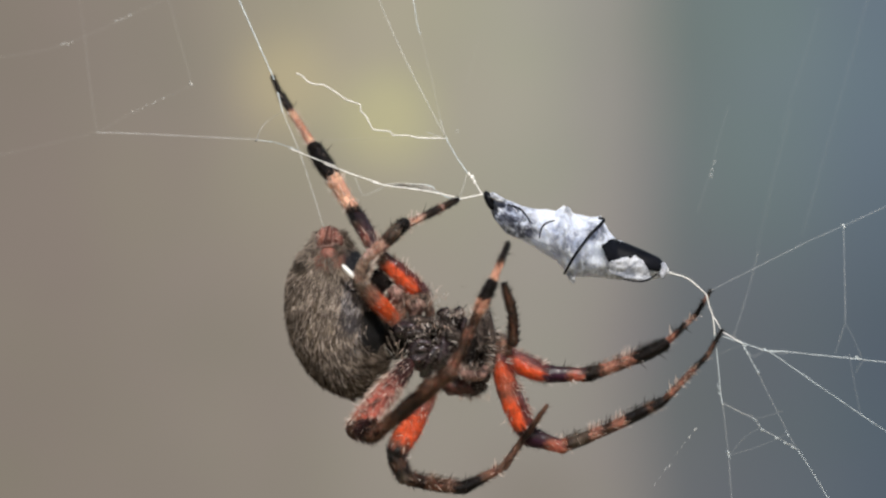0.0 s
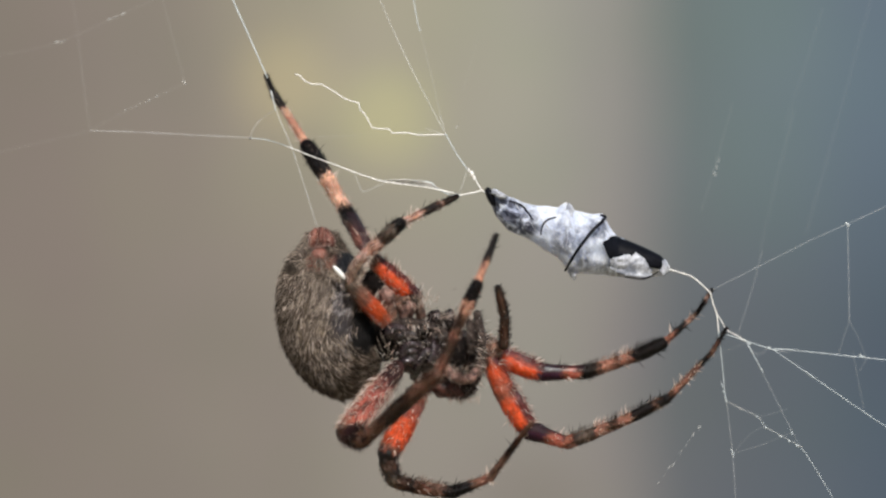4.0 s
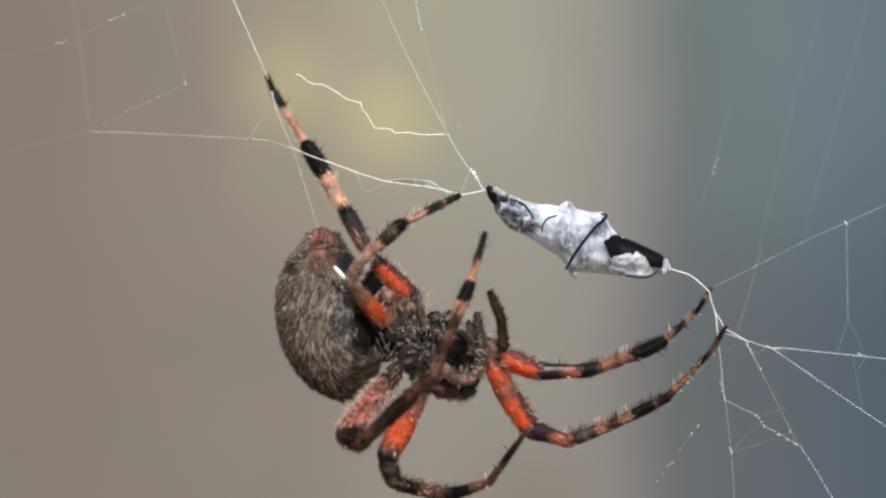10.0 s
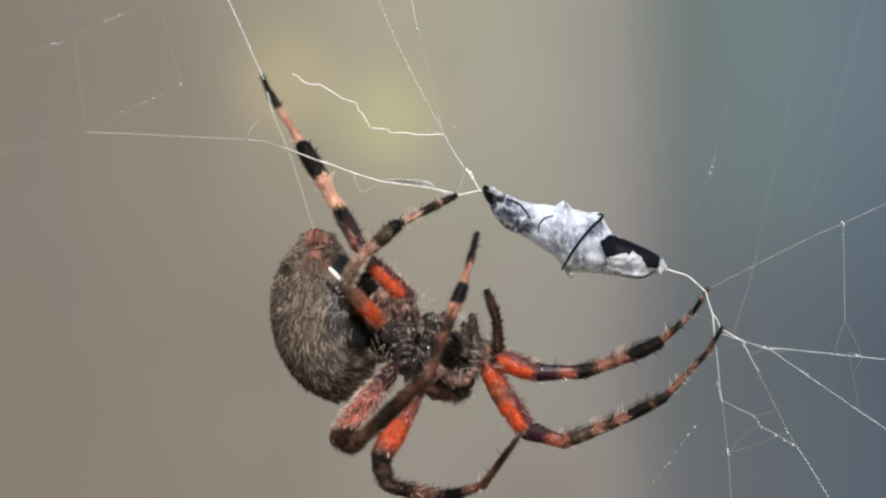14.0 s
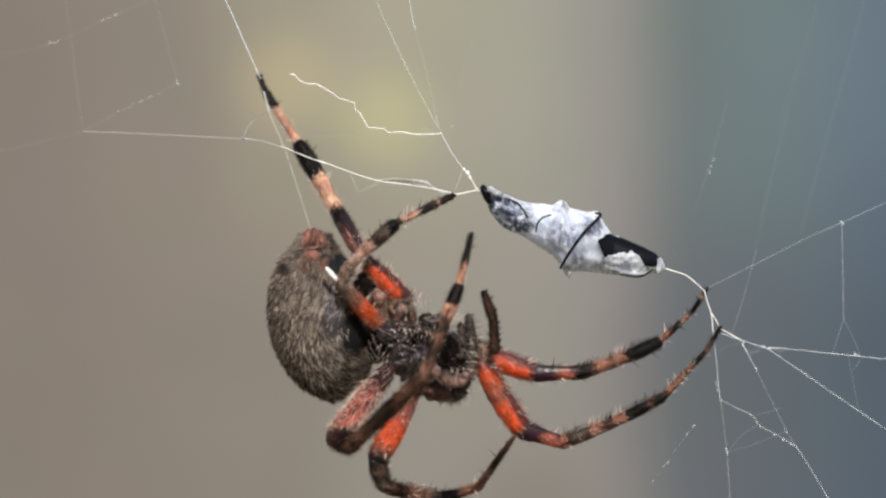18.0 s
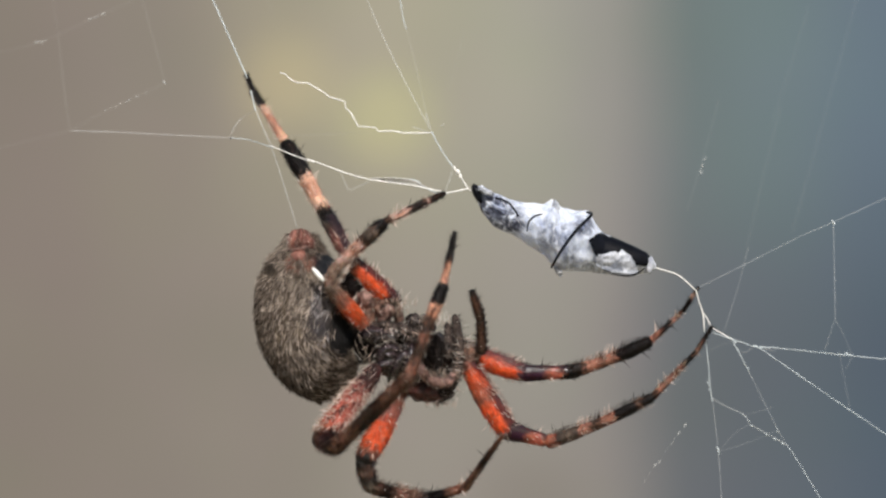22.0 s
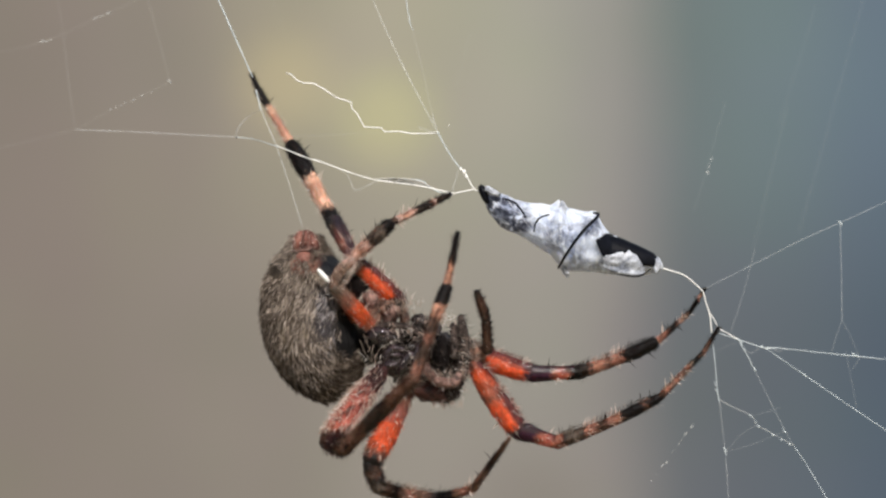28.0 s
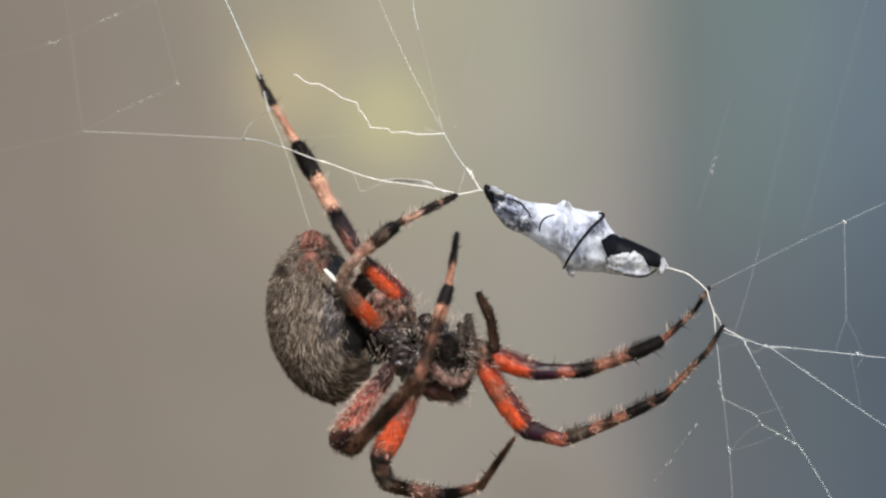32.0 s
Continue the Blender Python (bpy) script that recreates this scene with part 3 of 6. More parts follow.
ridge("sternum_rim", ((-1.01, -2.20, -5.15), (-0.51, -2.20, -5.59), (-0.06, -2.10, -6.29)), (0.2, 0.26, 0.2), M_DARK, "", 120, 6)
ridge("trochanter", ((-2.50, -1.80, -3.39), (-2.15, -1.70, -2.88), (-1.52, -1.50, -2.82), (-1.08, -1.30, -3.39)), (0.18, 0.24, 0.24, 0.18), M_TAN, "", 120, 7)
ridge("coxa_rim", ((-2.28, -2.20, -6.67), (-2.21, -2.50, -5.90), (-1.77, -2.60, -5.40), (-1.14, -2.50, -5.52)), (0.16, 0.26, 0.26, 0.16), M_PLUM, "glossy plum-brown rim", 70, 8)
ridge("coxa_rim", ((-1.52, -2.20, -6.92), (-1.20, -2.50, -6.28), (-0.85, -2.50, -5.78), (-0.44, -2.40, -5.91)), (0.18, 0.28, 0.26, 0.16), M_PLUM, "", 60, 9)
ridge("coxa_rim", ((-2.65, -2.40, -5.02), (-1.96, -2.50, -4.77), (-1.33, -2.50, -4.96)), (0.16, 0.24, 0.16), M_DARK, "", 90, 10)
strands = random.Random(21)
rows = []
for _ in range(330):
    root = own((-0.60, -2.10, -5.60)) + Vector((strands.gauss(0, 1.25), strands.uniform(-0.25, 0.9), strands.gauss(0, 0.95)))
    rows.append((root, (strands.uniform(-0.5, 1.0), strands.uniform(-0.5, 0.1), strands.uniform(-0.9, 0.6)),
                 (strands.uniform(-0.3, 0.6), strands.uniform(-0.1, 0.3), strands.uniform(-0.8, 0.3)), strands.uniform(0.3, 0.75), strands.uniform(0.022, 0.048)))
part("long_setae", long_hairs("long_setae", rows, M_BRISTLE), spider, "long bent bristles of the chest", "stuff")
rows = []
for root, wide, high, way, count in (((-1.46, -1.90, -3.13), 0.9, 0.5, (0.1, -0.3, 0.9), 90), ((0.51, -1.60, -3.96), 0.9, 0.3, (0.2, -0.3, 0.8), 60), ((2.80, -0.90, -5.31), 0.5, 0.5, (0.8, -0.5, 0.4), 90),
                                    ((1.96, -1.80, -6.30), 0.15, 1.2, (0.9, -0.4, -0.2), 80), ((0.88, -2.50, -7.04), 0.8, 0.3, (-0.1, -0.5, 0.8), 50), ((-1.55, -2.50, -4.39), 1.2, 0.25, (0.3, -0.5, -0.8), 80),
                                    ((-2.65, -2.40, -5.97), 0.35, 0.8, (-0.3, -0.4, -0.8), 14), ((0.98, -1.40, -8.34), 0.9, 0.2, (0.3, -0.5, -0.7), 70)):
    for _ in range(count):
        at = own(root) + Vector((strands.gauss(0, wide * 0.6), strands.uniform(-0.1, 0.5), strands.gauss(0, high * 0.6)))
        rows.append((at, Vector(way) + Vector((strands.uniform(-0.5, 0.5), strands.uniform(-0.3, 0.3), strands.uniform(-0.5, 0.5))),
                     (strands.uniform(-0.3, 0.3), 0.0, strands.uniform(-0.3, 0.3)), strands.uniform(0.28, 0.6), strands.uniform(0.024, 0.042)))
part("pale_setae", long_hairs("pale_setae", rows, M_SETAE_PALE), spider, "pale bristles in tufts on the chest", "stuff")
for k, places in enumerate((((-3.66, -2.30, -4.96), (-3.34, -2.60, -5.71), (-2.84, -2.70, -6.28)), ((-3.44, -2.30, -4.77), (-3.03, -2.60, -5.59), (-2.65, -2.60, -6.03)), ((-3.79, -2.40, -5.40), (-3.53, -2.60, -6.09), (-3.03, -2.60, -6.60)),
                            ((-2.97, -2.40, -5.40), (-3.09, -2.60, -6.03), (-3.28, -2.60, -6.66)))):
    rod("long_seta", spider, bowed([own(p) for p in places]), 0.014, M_SETAE_GREY, "long pale hair", 5)

# Displacement of the joints that move on the body, at the times of BEATS: along x and z, in millimetres.
BEATS = [
    0, 0.5, 1, 1.5, 2, 2.5, 3, 3.5, 5.5, 6, 7, 8, 8.5, 9, 10, 10.5, 11, 11.5, 12, 13, 14, 14.5, 16.5, 17, 18, 18.5, 19, 20, 20.5, 21, 21.5, 22, 22.5, 23, 24, 24.5,
    25, 25.5, 27.5, 28, 29, 30, 31, 32]
BODY_X = [
    0.472, 0.456, 0.406, 0.356, 0.317, 0.091, -0.001, -0.051, -0.052, -0.058, -0.061, -0.019, -0.013, 0.000, -0.062, -0.147, -0.246, -0.329, -0.336, -0.340, -0.349,
    -0.338, -0.405, -0.433, -0.542, -0.652, -0.752, -0.869, -0.987, -1.023, -1.280, -1.287, -1.518, -1.545, -1.620, -1.529, -1.517, -1.036, -0.988, -0.963, -0.889,
    -0.760, -0.719, -0.566]
BODY_Z = [
    0.132, 0.122, 0.134, 0.103, 0.087, 0.036, 0.052, 0.036, 0.030, 0.030, 0.051, 0.063, 0.015, -0.000, -0.012, -0.000, -0.013, -0.018, -0.036, -0.054, -0.083, -0.075,
    -0.091, -0.088, -0.098, -0.137, -0.136, -0.137, -0.137, -0.115, -0.109, -0.128, -0.147, -0.151, -0.170, -0.170, -0.164, -0.204, -0.193, -0.169, -0.182, -0.162,
    -0.178, -0.148]
BODY_TURN = [
    -1.16, -1.26, -1.27, -1.26, -1.19, -1.02, -0.84, -0.45, -0.42, -0.45, -0.51, -0.33, 0.02, 0.08, 0.01, 0.03, 0.05, 0.02, -0.01, 0.04, 0.16, 0.12, 0.39, 0.34, 0.49,
    0.65, 0.68, 0.69, 0.64, 0.51, 0.44, 0.48, 0.45, 0.38, 0.37, 0.40, 0.35, 0.18, 0.27, 0.02, -0.22, -0.43, -0.40, -0.35]
PREY_X = [
    -0.174, -0.128, -0.098, -0.082, -0.084, -0.097, -0.079, -0.111, -0.048, -0.081, -0.083, -0.050, 0.002, 0.000, -0.049, -0.162, -0.195, -0.263, -0.263, -0.247,
    -0.261, -0.246, -0.293, -0.308, -0.374, -0.389, -0.437, -0.471, -0.602, -0.618, -0.878, -0.878, -1.075, -1.122, -1.190, -1.091, -1.057, -0.569, -0.521, -0.487,
    -0.439, -0.389, -0.341, -0.194]
PREY_Z = [
    -0.252, -0.184, -0.130, -0.130, -0.144, -0.115, -0.086, -0.085, -0.052, -0.051, -0.032, 0.017, 0.030, -0.000, -0.000, -0.001, 0.000, 0.017, 0.017, -0.031, -0.001,
    0.000, 0.000, -0.019, 0.048, 0.014, 0.028, 0.048, 0.080, 0.096, 0.095, 0.095, 0.081, 0.095, 0.082, 0.080, 0.080, 0.031, 0.080, 0.062, 0.048, 0.062, 0.047, 0.049]
PREY_TURN = [
    -0.76, -0.34, -0.05, 0.10, 0.13, -0.08, -0.32, -0.34, -0.22, -0.08, 0.03, -0.04, -0.13, -0.06, -0.02, -0.04, 0.02, 0.12, 0.18, 0.14, 0.02, 0.00, 0.00, -0.12,
    -0.17, -0.27, -0.32, -0.19, -0.09, -0.13, -0.19, -0.16, -0.11, -0.08, -0.03, -0.06, -0.11, -0.11, -0.12, -0.18, -0.17, -0.20, -0.17, -0.01]
WEB = [
    (-0.196, -0.175), (-0.186, -0.186), (-0.156, -0.195), (-0.136, -0.224), (-0.117, -0.215), (0.019, -0.147), (0.029, -0.108), (0.029, -0.088), (0.019, -0.038),
    (0.000, -0.038), (-0.029, -0.029), (-0.029, 0.020), (0.000, 0.010), (0.000, -0.000), (-0.048, -0.000), (-0.128, -0.000), (-0.166, -0.019), (-0.175, -0.038),
    (-0.205, -0.038), (-0.205, -0.048), (-0.224, -0.029), (-0.205, -0.019), (-0.254, -0.038), (-0.254, -0.029), (-0.293, -0.000), (-0.322, -0.000), (-0.342, 0.019),
    (-0.381, 0.039), (-0.478, 0.039), (-0.527, 0.049), (-0.771, 0.049), (-0.771, 0.039), (-1.007, 0.049), (-1.017, 0.039), (-1.064, 0.029), (-0.966, 0.019),
    (-0.946, 0.029), (-0.459, -0.010), (-0.381, -0.000), (-0.381, -0.000), (-0.341, -0.010), (-0.293, 0.029), (-0.245, 0.039), (-0.156, 0.059)]
UPPER = [
    (-0.147, -0.220), (-0.099, -0.171), (-0.099, -0.075), (-0.075, -0.075), (-0.099, -0.075), (-0.123, -0.123), (-0.147, -0.075), (-0.172, -0.024), (-0.099, -0.024),
    (-0.099, -0.024), (-0.099, -0.000), (-0.051, 0.024), (-0.026, 0.024), (0.000, -0.000), (-0.051, -0.000), (-0.147, -0.000), (-0.222, 0.024), (-0.293, 0.024),
    (-0.293, 0.024), (-0.269, -0.000), (-0.269, -0.000), (-0.269, -0.000), (-0.319, -0.000), (-0.368, 0.024), (-0.416, 0.024), (-0.440, -0.024), (-0.513, 0.024),
    (-0.563, 0.072), (-0.660, 0.072), (-0.710, 0.121), (-0.953, 0.121), (-0.953, 0.097), (-1.173, 0.072), (-1.221, 0.072), (-1.295, 0.072), (-1.197, 0.072),
    (-1.173, 0.072), (-0.684, 0.072), (-0.635, 0.072), (-0.611, 0.072), (-0.513, 0.024), (-0.466, 0.072), (-0.392, 0.024), (-0.246, 0.024)]
LEFT = [
    (0.242, -0.048), (0.195, -0.048), (0.143, -0.000), (0.096, -0.000), (0.048, -0.000), (-0.051, -0.000), (-0.099, -0.000), (-0.147, 0.048), (-0.099, -0.000),
    (-0.099, -0.000), (-0.099, -0.000), (-0.051, 0.048), (0.000, -0.000), (0.000, -0.000), (-0.099, -0.000), (-0.147, -0.000), (-0.246, -0.000), (-0.344, 0.048),
    (-0.344, -0.000), (-0.344, -0.000), (-0.344, -0.048), (-0.344, -0.000), (-0.440, -0.000), (-0.440, -0.000), (-0.539, -0.000), (-0.638, -0.000), (-0.733, 0.048),
    (-0.832, 0.048), (-0.979, 0.096), (-1.027, 0.096), (-1.272, 0.096), (-1.272, 0.048), (-1.467, 0.048), (-1.515, 0.048), (-1.614, 0.048), (-1.515, 0.048),
    (-1.515, 0.096), (-1.027, 0.048), (-0.979, 0.048), (-0.979, 0.096), (-0.880, 0.048), (-0.733, 0.048), (-0.686, 0.048), (-0.539, -0.000)]
K_B2_DEPTH = [
    0.01, 0.01, 0.01, 0.03, 0.06, 0.10, 0.14, 0.15, 0.07, 0.07, 0.06, 0.04, 0.01, -0.00, -0.01, -0.02, -0.01, -0.00, 0.00, 0.01, 0.01, -0.00, -0.03, -0.03, -0.03,
    -0.03, -0.03, -0.03, -0.03, -0.03, -0.02, -0.01, -0.01, -0.01, -0.02, -0.02, -0.02, -0.01, -0.07, -0.09, -0.13, -0.19, -0.27, -0.38]
K_B3_DEPTH = [
    -0.59, -0.59, -0.59, -0.57, -0.54, -0.50, -0.46, -0.45, -0.53, -0.25, -0.04, 0.05, 0.05, 0.04, 0.08, 0.14, 0.20, 0.25, 0.27, 0.29, 0.31, 0.33, 0.24, 0.35, 0.43,
    0.48, 0.51, 0.52, 0.50, 0.47, 0.45, 0.44, 0.45, 0.47, 0.47, 0.45, 0.44, 0.42, 0.41, 0.50, 0.57, 0.60, 0.60, 0.59]
K_B4_DEPTH = [
    0.48, 0.34, 0.16, -0.02, -0.13, -0.16, -0.19, -0.27, -0.49, -0.21, -0.01, 0.05, 0.03, 0.03, 0.04, 0.03, 0.00, -0.01, -0.02, -0.04, -0.07, -0.11, 0.07, -0.00,
    -0.07, -0.14, -0.22, -0.25, -0.19, -0.10, -0.09, -0.10, -0.14, -0.25, -0.39, -0.45, -0.47, -0.58, -0.59, -0.48, -0.32, -0.13, -0.03, -0.06]
K_D3_DEPTH = [
    0.90, 0.90, 0.90, 0.90, 0.90, 0.90, 0.90, 0.90, 0.15, 0.10, 0.08, 0.10, 0.12, 0.12, 0.11, 0.11, 0.13, 0.14, 0.14, 0.13, 0.09, 0.03, -0.10, -0.07, -0.04, -0.02,
    -0.02, -0.02, -0.03, -0.01, 0.03, 0.07, 0.10, 0.09, 0.07, 0.04, 0.03, 0.03, -0.05, -0.05, -0.08, -0.13, -0.18, -0.23]
K_D4_DEPTH = [
    2.10, 2.10, 2.10, 2.10, 2.08, 1.97, 1.71, 1.33, 0.28, 0.15, 0.08, 0.07, 0.10, 0.08, 0.03, -0.00, -0.01, -0.03, -0.08, -0.15, -0.23, -0.35, -0.57, -0.52, -0.47,
    -0.43, -0.40, -0.40, -0.40, -0.38, -0.32, -0.23, -0.17, -0.17, -0.20, -0.24, -0.28, -0.33, -0.47, -0.52, -0.60, -0.71, -0.81, -0.90]
K_A1 = [
    (0.04, -0.09), (0.03, -0.04), (0.03, -0.03), (0.06, -0.02), (0.08, -0.02), (0.09, -0.00), (0.09, 0.02), (0.05, 0.03), (-0.00, -0.01), (0.01, -0.02),
    (0.01, -0.02), (-0.01, -0.01), (-0.02, -0.01), (-0.01, -0.00), (-0.02, 0.01), (-0.01, -0.01), (-0.01, -0.02), (-0.01, 0.01), (-0.01, 0.02), (-0.01, 0.02),
    (-0.02, 0.02), (-0.02, 0.02), (-0.08, 0.02), (-0.02, 0.03), (-0.04, 0.04), (-0.06, 0.05), (-0.05, 0.06), (-0.05, 0.06), (-0.06, 0.07), (-0.05, 0.07),
    (-0.04, 0.06), (-0.03, 0.06), (-0.02, 0.07), (-0.04, 0.09), (-0.04, 0.09), (-0.04, 0.07), (-0.04, 0.06), (-0.06, 0.10), (-0.07, 0.08), (-0.07, 0.08),
    (-0.05, 0.08), (-0.03, 0.09), (-0.03, 0.07), (-0.08, 0.02)]
K_A2 = [
    (0.07, -0.19), (0.07, -0.16), (0.09, -0.13), (0.09, -0.09), (0.08, -0.04), (0.10, -0.01), (0.11, 0.01), (0.08, -0.00), (-0.02, 0.05), (0.00, 0.04), (0.03, 0.02),
    (0.02, 0.00), (0.01, -0.01), (-0.01, -0.01), (-0.02, 0.01), (-0.01, 0.00), (0.00, 0.01), (0.00, 0.03), (-0.02, 0.06), (-0.02, 0.07), (-0.03, 0.06), (-0.02, 0.07),
    (-0.10, 0.06), (-0.06, 0.06), (-0.06, 0.08), (-0.09, 0.11), (-0.11, 0.15), (-0.12, 0.17), (-0.12, 0.19), (-0.12, 0.21), (-0.12, 0.23), (-0.10, 0.23),
    (-0.06, 0.22), (-0.06, 0.22), (-0.07, 0.23), (-0.09, 0.24), (-0.09, 0.25), (-0.12, 0.29), (-0.08, 0.27), (-0.06, 0.28), (-0.04, 0.29), (0.02, 0.29), (0.02, 0.27),
    (-0.05, 0.27)]
K_A3 = [
    (0.05, -0.04), (0.05, -0.01), (0.05, 0.02), (0.05, 0.05), (0.06, 0.06), (0.09, 0.07), (0.10, 0.07), (0.01, 0.06), (0.06, 0.02), (0.07, 0.02), (0.09, 0.02),
    (0.06, 0.01), (-0.01, -0.01), (-0.03, -0.01), (-0.02, 0.01), (-0.02, 0.00), (-0.02, 0.02), (-0.02, 0.04), (-0.01, 0.05), (-0.01, 0.04), (-0.04, 0.03),
    (-0.04, 0.06), (-0.13, 0.04), (-0.10, 0.05), (-0.12, 0.05), (-0.15, 0.06), (-0.15, 0.09), (-0.15, 0.11), (-0.15, 0.14), (-0.12, 0.15), (-0.10, 0.15),
    (-0.10, 0.13), (-0.08, 0.14), (-0.06, 0.16), (-0.08, 0.17), (-0.09, 0.18), (-0.08, 0.21), (-0.04, 0.23), (-0.06, 0.21), (-0.01, 0.25), (0.06, 0.26), (0.13, 0.27),
    (0.13, 0.25), (0.11, 0.19)]
K_G1 = [
    (-0.24, -0.11), (-0.24, -0.10), (-0.21, -0.10), (-0.17, -0.08), (-0.12, -0.05), (-0.06, -0.02), (-0.02, 0.01), (-0.06, 0.02), (-0.01, -0.02), (-0.01, -0.03),
    (0.00, -0.03), (0.00, -0.02), (-0.00, -0.01), (-0.00, -0.00), (0.00, 0.01), (0.00, 0.01), (-0.01, 0.01), (-0.01, 0.02), (-0.01, 0.02), (-0.01, 0.02),
    (-0.00, 0.02), (0.04, 0.02), (-0.02, 0.04), (-0.01, 0.06), (0.00, 0.06), (0.01, 0.07), (0.03, 0.08), (0.06, 0.08), (0.07, 0.07), (0.10, 0.06), (0.12, 0.06),
    (0.12, 0.07), (0.12, 0.09), (0.16, 0.10), (0.21, 0.11), (0.22, 0.12), (0.22, 0.12), (0.24, 0.15), (0.23, 0.14), (0.22, 0.13), (0.17, 0.13), (0.12, 0.13),
    (0.06, 0.13), (0.01, 0.11)]
K_G2 = [
    (-0.55, -0.38), (-0.44, -0.30), (-0.36, -0.24), (-0.30, -0.21), (-0.25, -0.19), (-0.17, -0.15), (-0.12, -0.12), (-0.15, -0.09), (-0.05, -0.04), (-0.03, -0.04),
    (0.00, -0.06), (0.00, -0.05), (-0.03, -0.02), (-0.01, 0.00), (-0.01, 0.01), (-0.02, 0.01), (-0.01, 0.01), (0.03, 0.02), (0.04, 0.04), (0.03, 0.05), (0.01, 0.04),
    (0.03, 0.03), (0.02, 0.10), (0.03, 0.10), (0.05, 0.11), (0.08, 0.14), (0.11, 0.16), (0.15, 0.19), (0.18, 0.21), (0.19, 0.22), (0.20, 0.22), (0.22, 0.24),
    (0.23, 0.25), (0.23, 0.25), (0.22, 0.25), (0.21, 0.25), (0.21, 0.23), (0.24, 0.21), (0.27, 0.25), (0.29, 0.22), (0.30, 0.18), (0.30, 0.16), (0.31, 0.16),
    (0.31, 0.14)]
K_G3 = [
    (-0.48, -0.44), (-0.40, -0.38), (-0.34, -0.32), (-0.28, -0.28), (-0.22, -0.26), (-0.13, -0.24), (-0.06, -0.20), (-0.09, -0.11), (0.01, -0.11), (0.02, -0.10),
    (0.03, -0.09), (0.02, -0.07), (-0.00, -0.02), (-0.00, 0.00), (0.00, 0.01), (0.01, 0.01), (0.03, 0.01), (0.04, 0.02), (0.06, 0.04), (0.08, 0.06), (0.08, 0.08),
    (0.08, 0.08), (0.06, 0.12), (0.07, 0.11), (0.09, 0.13), (0.12, 0.15), (0.18, 0.19), (0.23, 0.22), (0.26, 0.24), (0.28, 0.24), (0.29, 0.25), (0.29, 0.25),
    (0.28, 0.24), (0.29, 0.23), (0.30, 0.24), (0.30, 0.25), (0.31, 0.25), (0.38, 0.26), (0.32, 0.26), (0.37, 0.22), (0.40, 0.18), (0.40, 0.16), (0.38, 0.15),
    (0.37, 0.12)]
K_B1 = [
    (0.08, 0.30), (0.08, 0.26), (0.09, 0.22), (0.08, 0.18), (0.07, 0.16), (0.03, 0.14), (-0.02, 0.12), (0.00, 0.08), (0.00, 0.03), (-0.01, 0.03), (-0.03, 0.02),
    (-0.03, 0.01), (-0.01, 0.01), (0.00, -0.00), (0.01, -0.03), (0.01, -0.05), (0.00, -0.05), (-0.01, -0.07), (-0.01, -0.07), (-0.02, -0.08), (-0.04, -0.08),
    (-0.04, -0.08), (0.01, -0.12), (-0.03, -0.09), (-0.01, -0.11), (-0.01, -0.13), (-0.03, -0.14), (-0.03, -0.14), (-0.02, -0.14), (-0.04, -0.15), (-0.04, -0.15),
    (-0.04, -0.14), (-0.06, -0.13), (-0.05, -0.16), (-0.04, -0.17), (-0.03, -0.17), (-0.01, -0.18), (-0.02, -0.20), (-0.01, -0.16), (-0.01, -0.17), (-0.01, -0.17),
    (0.01, -0.18), (0.04, -0.16), (0.09, -0.13)]
K_B2 = [
    (0.31, -0.04), (0.28, -0.04), (0.26, -0.03), (0.25, -0.03), (0.24, -0.03), (0.23, -0.02), (0.21, -0.01), (0.18, -0.01), (0.10, -0.01), (0.08, -0.01),
    (0.05, -0.02), (0.02, -0.02), (0.00, -0.00), (-0.01, 0.00), (-0.03, 0.00), (-0.04, -0.00), (-0.04, -0.01), (-0.05, -0.01), (-0.05, -0.01), (-0.06, -0.01),
    (-0.07, -0.01), (-0.09, -0.01), (-0.11, 0.01), (-0.10, -0.01), (-0.11, -0.03), (-0.12, -0.03), (-0.13, -0.03), (-0.14, -0.03), (-0.15, -0.02), (-0.15, -0.01),
    (-0.16, -0.01), (-0.15, 0.00), (-0.16, -0.00), (-0.17, -0.01), (-0.17, -0.00), (-0.18, -0.00), (-0.18, 0.00), (-0.17, 0.01), (-0.20, 0.01), (-0.20, -0.01),
    (-0.22, -0.03), (-0.26, -0.04), (-0.29, -0.04), (-0.33, -0.05)]
K_B3 = [
    (0.69, -0.09), (0.62, -0.08), (0.58, -0.06), (0.55, -0.07), (0.53, -0.07), (0.51, -0.04), (0.47, -0.03), (0.41, -0.03), (0.21, -0.02), (0.17, -0.02),
    (0.12, -0.04), (0.05, -0.04), (0.01, -0.01), (-0.02, 0.01), (-0.07, 0.01), (-0.09, -0.00), (-0.10, -0.02), (-0.10, -0.03), (-0.11, -0.03), (-0.14, -0.03),
    (-0.16, -0.01), (-0.20, -0.02), (-0.24, 0.02), (-0.23, -0.03), (-0.24, -0.06), (-0.26, -0.06), (-0.29, -0.07), (-0.31, -0.07), (-0.32, -0.04), (-0.34, -0.03),
    (-0.35, -0.01), (-0.34, 0.00), (-0.35, -0.01), (-0.37, -0.02), (-0.39, -0.01), (-0.39, -0.00), (-0.39, 0.00), (-0.39, 0.02), (-0.44, 0.01), (-0.45, -0.03),
    (-0.50, -0.06), (-0.57, -0.08), (-0.65, -0.09), (-0.74, -0.12)]
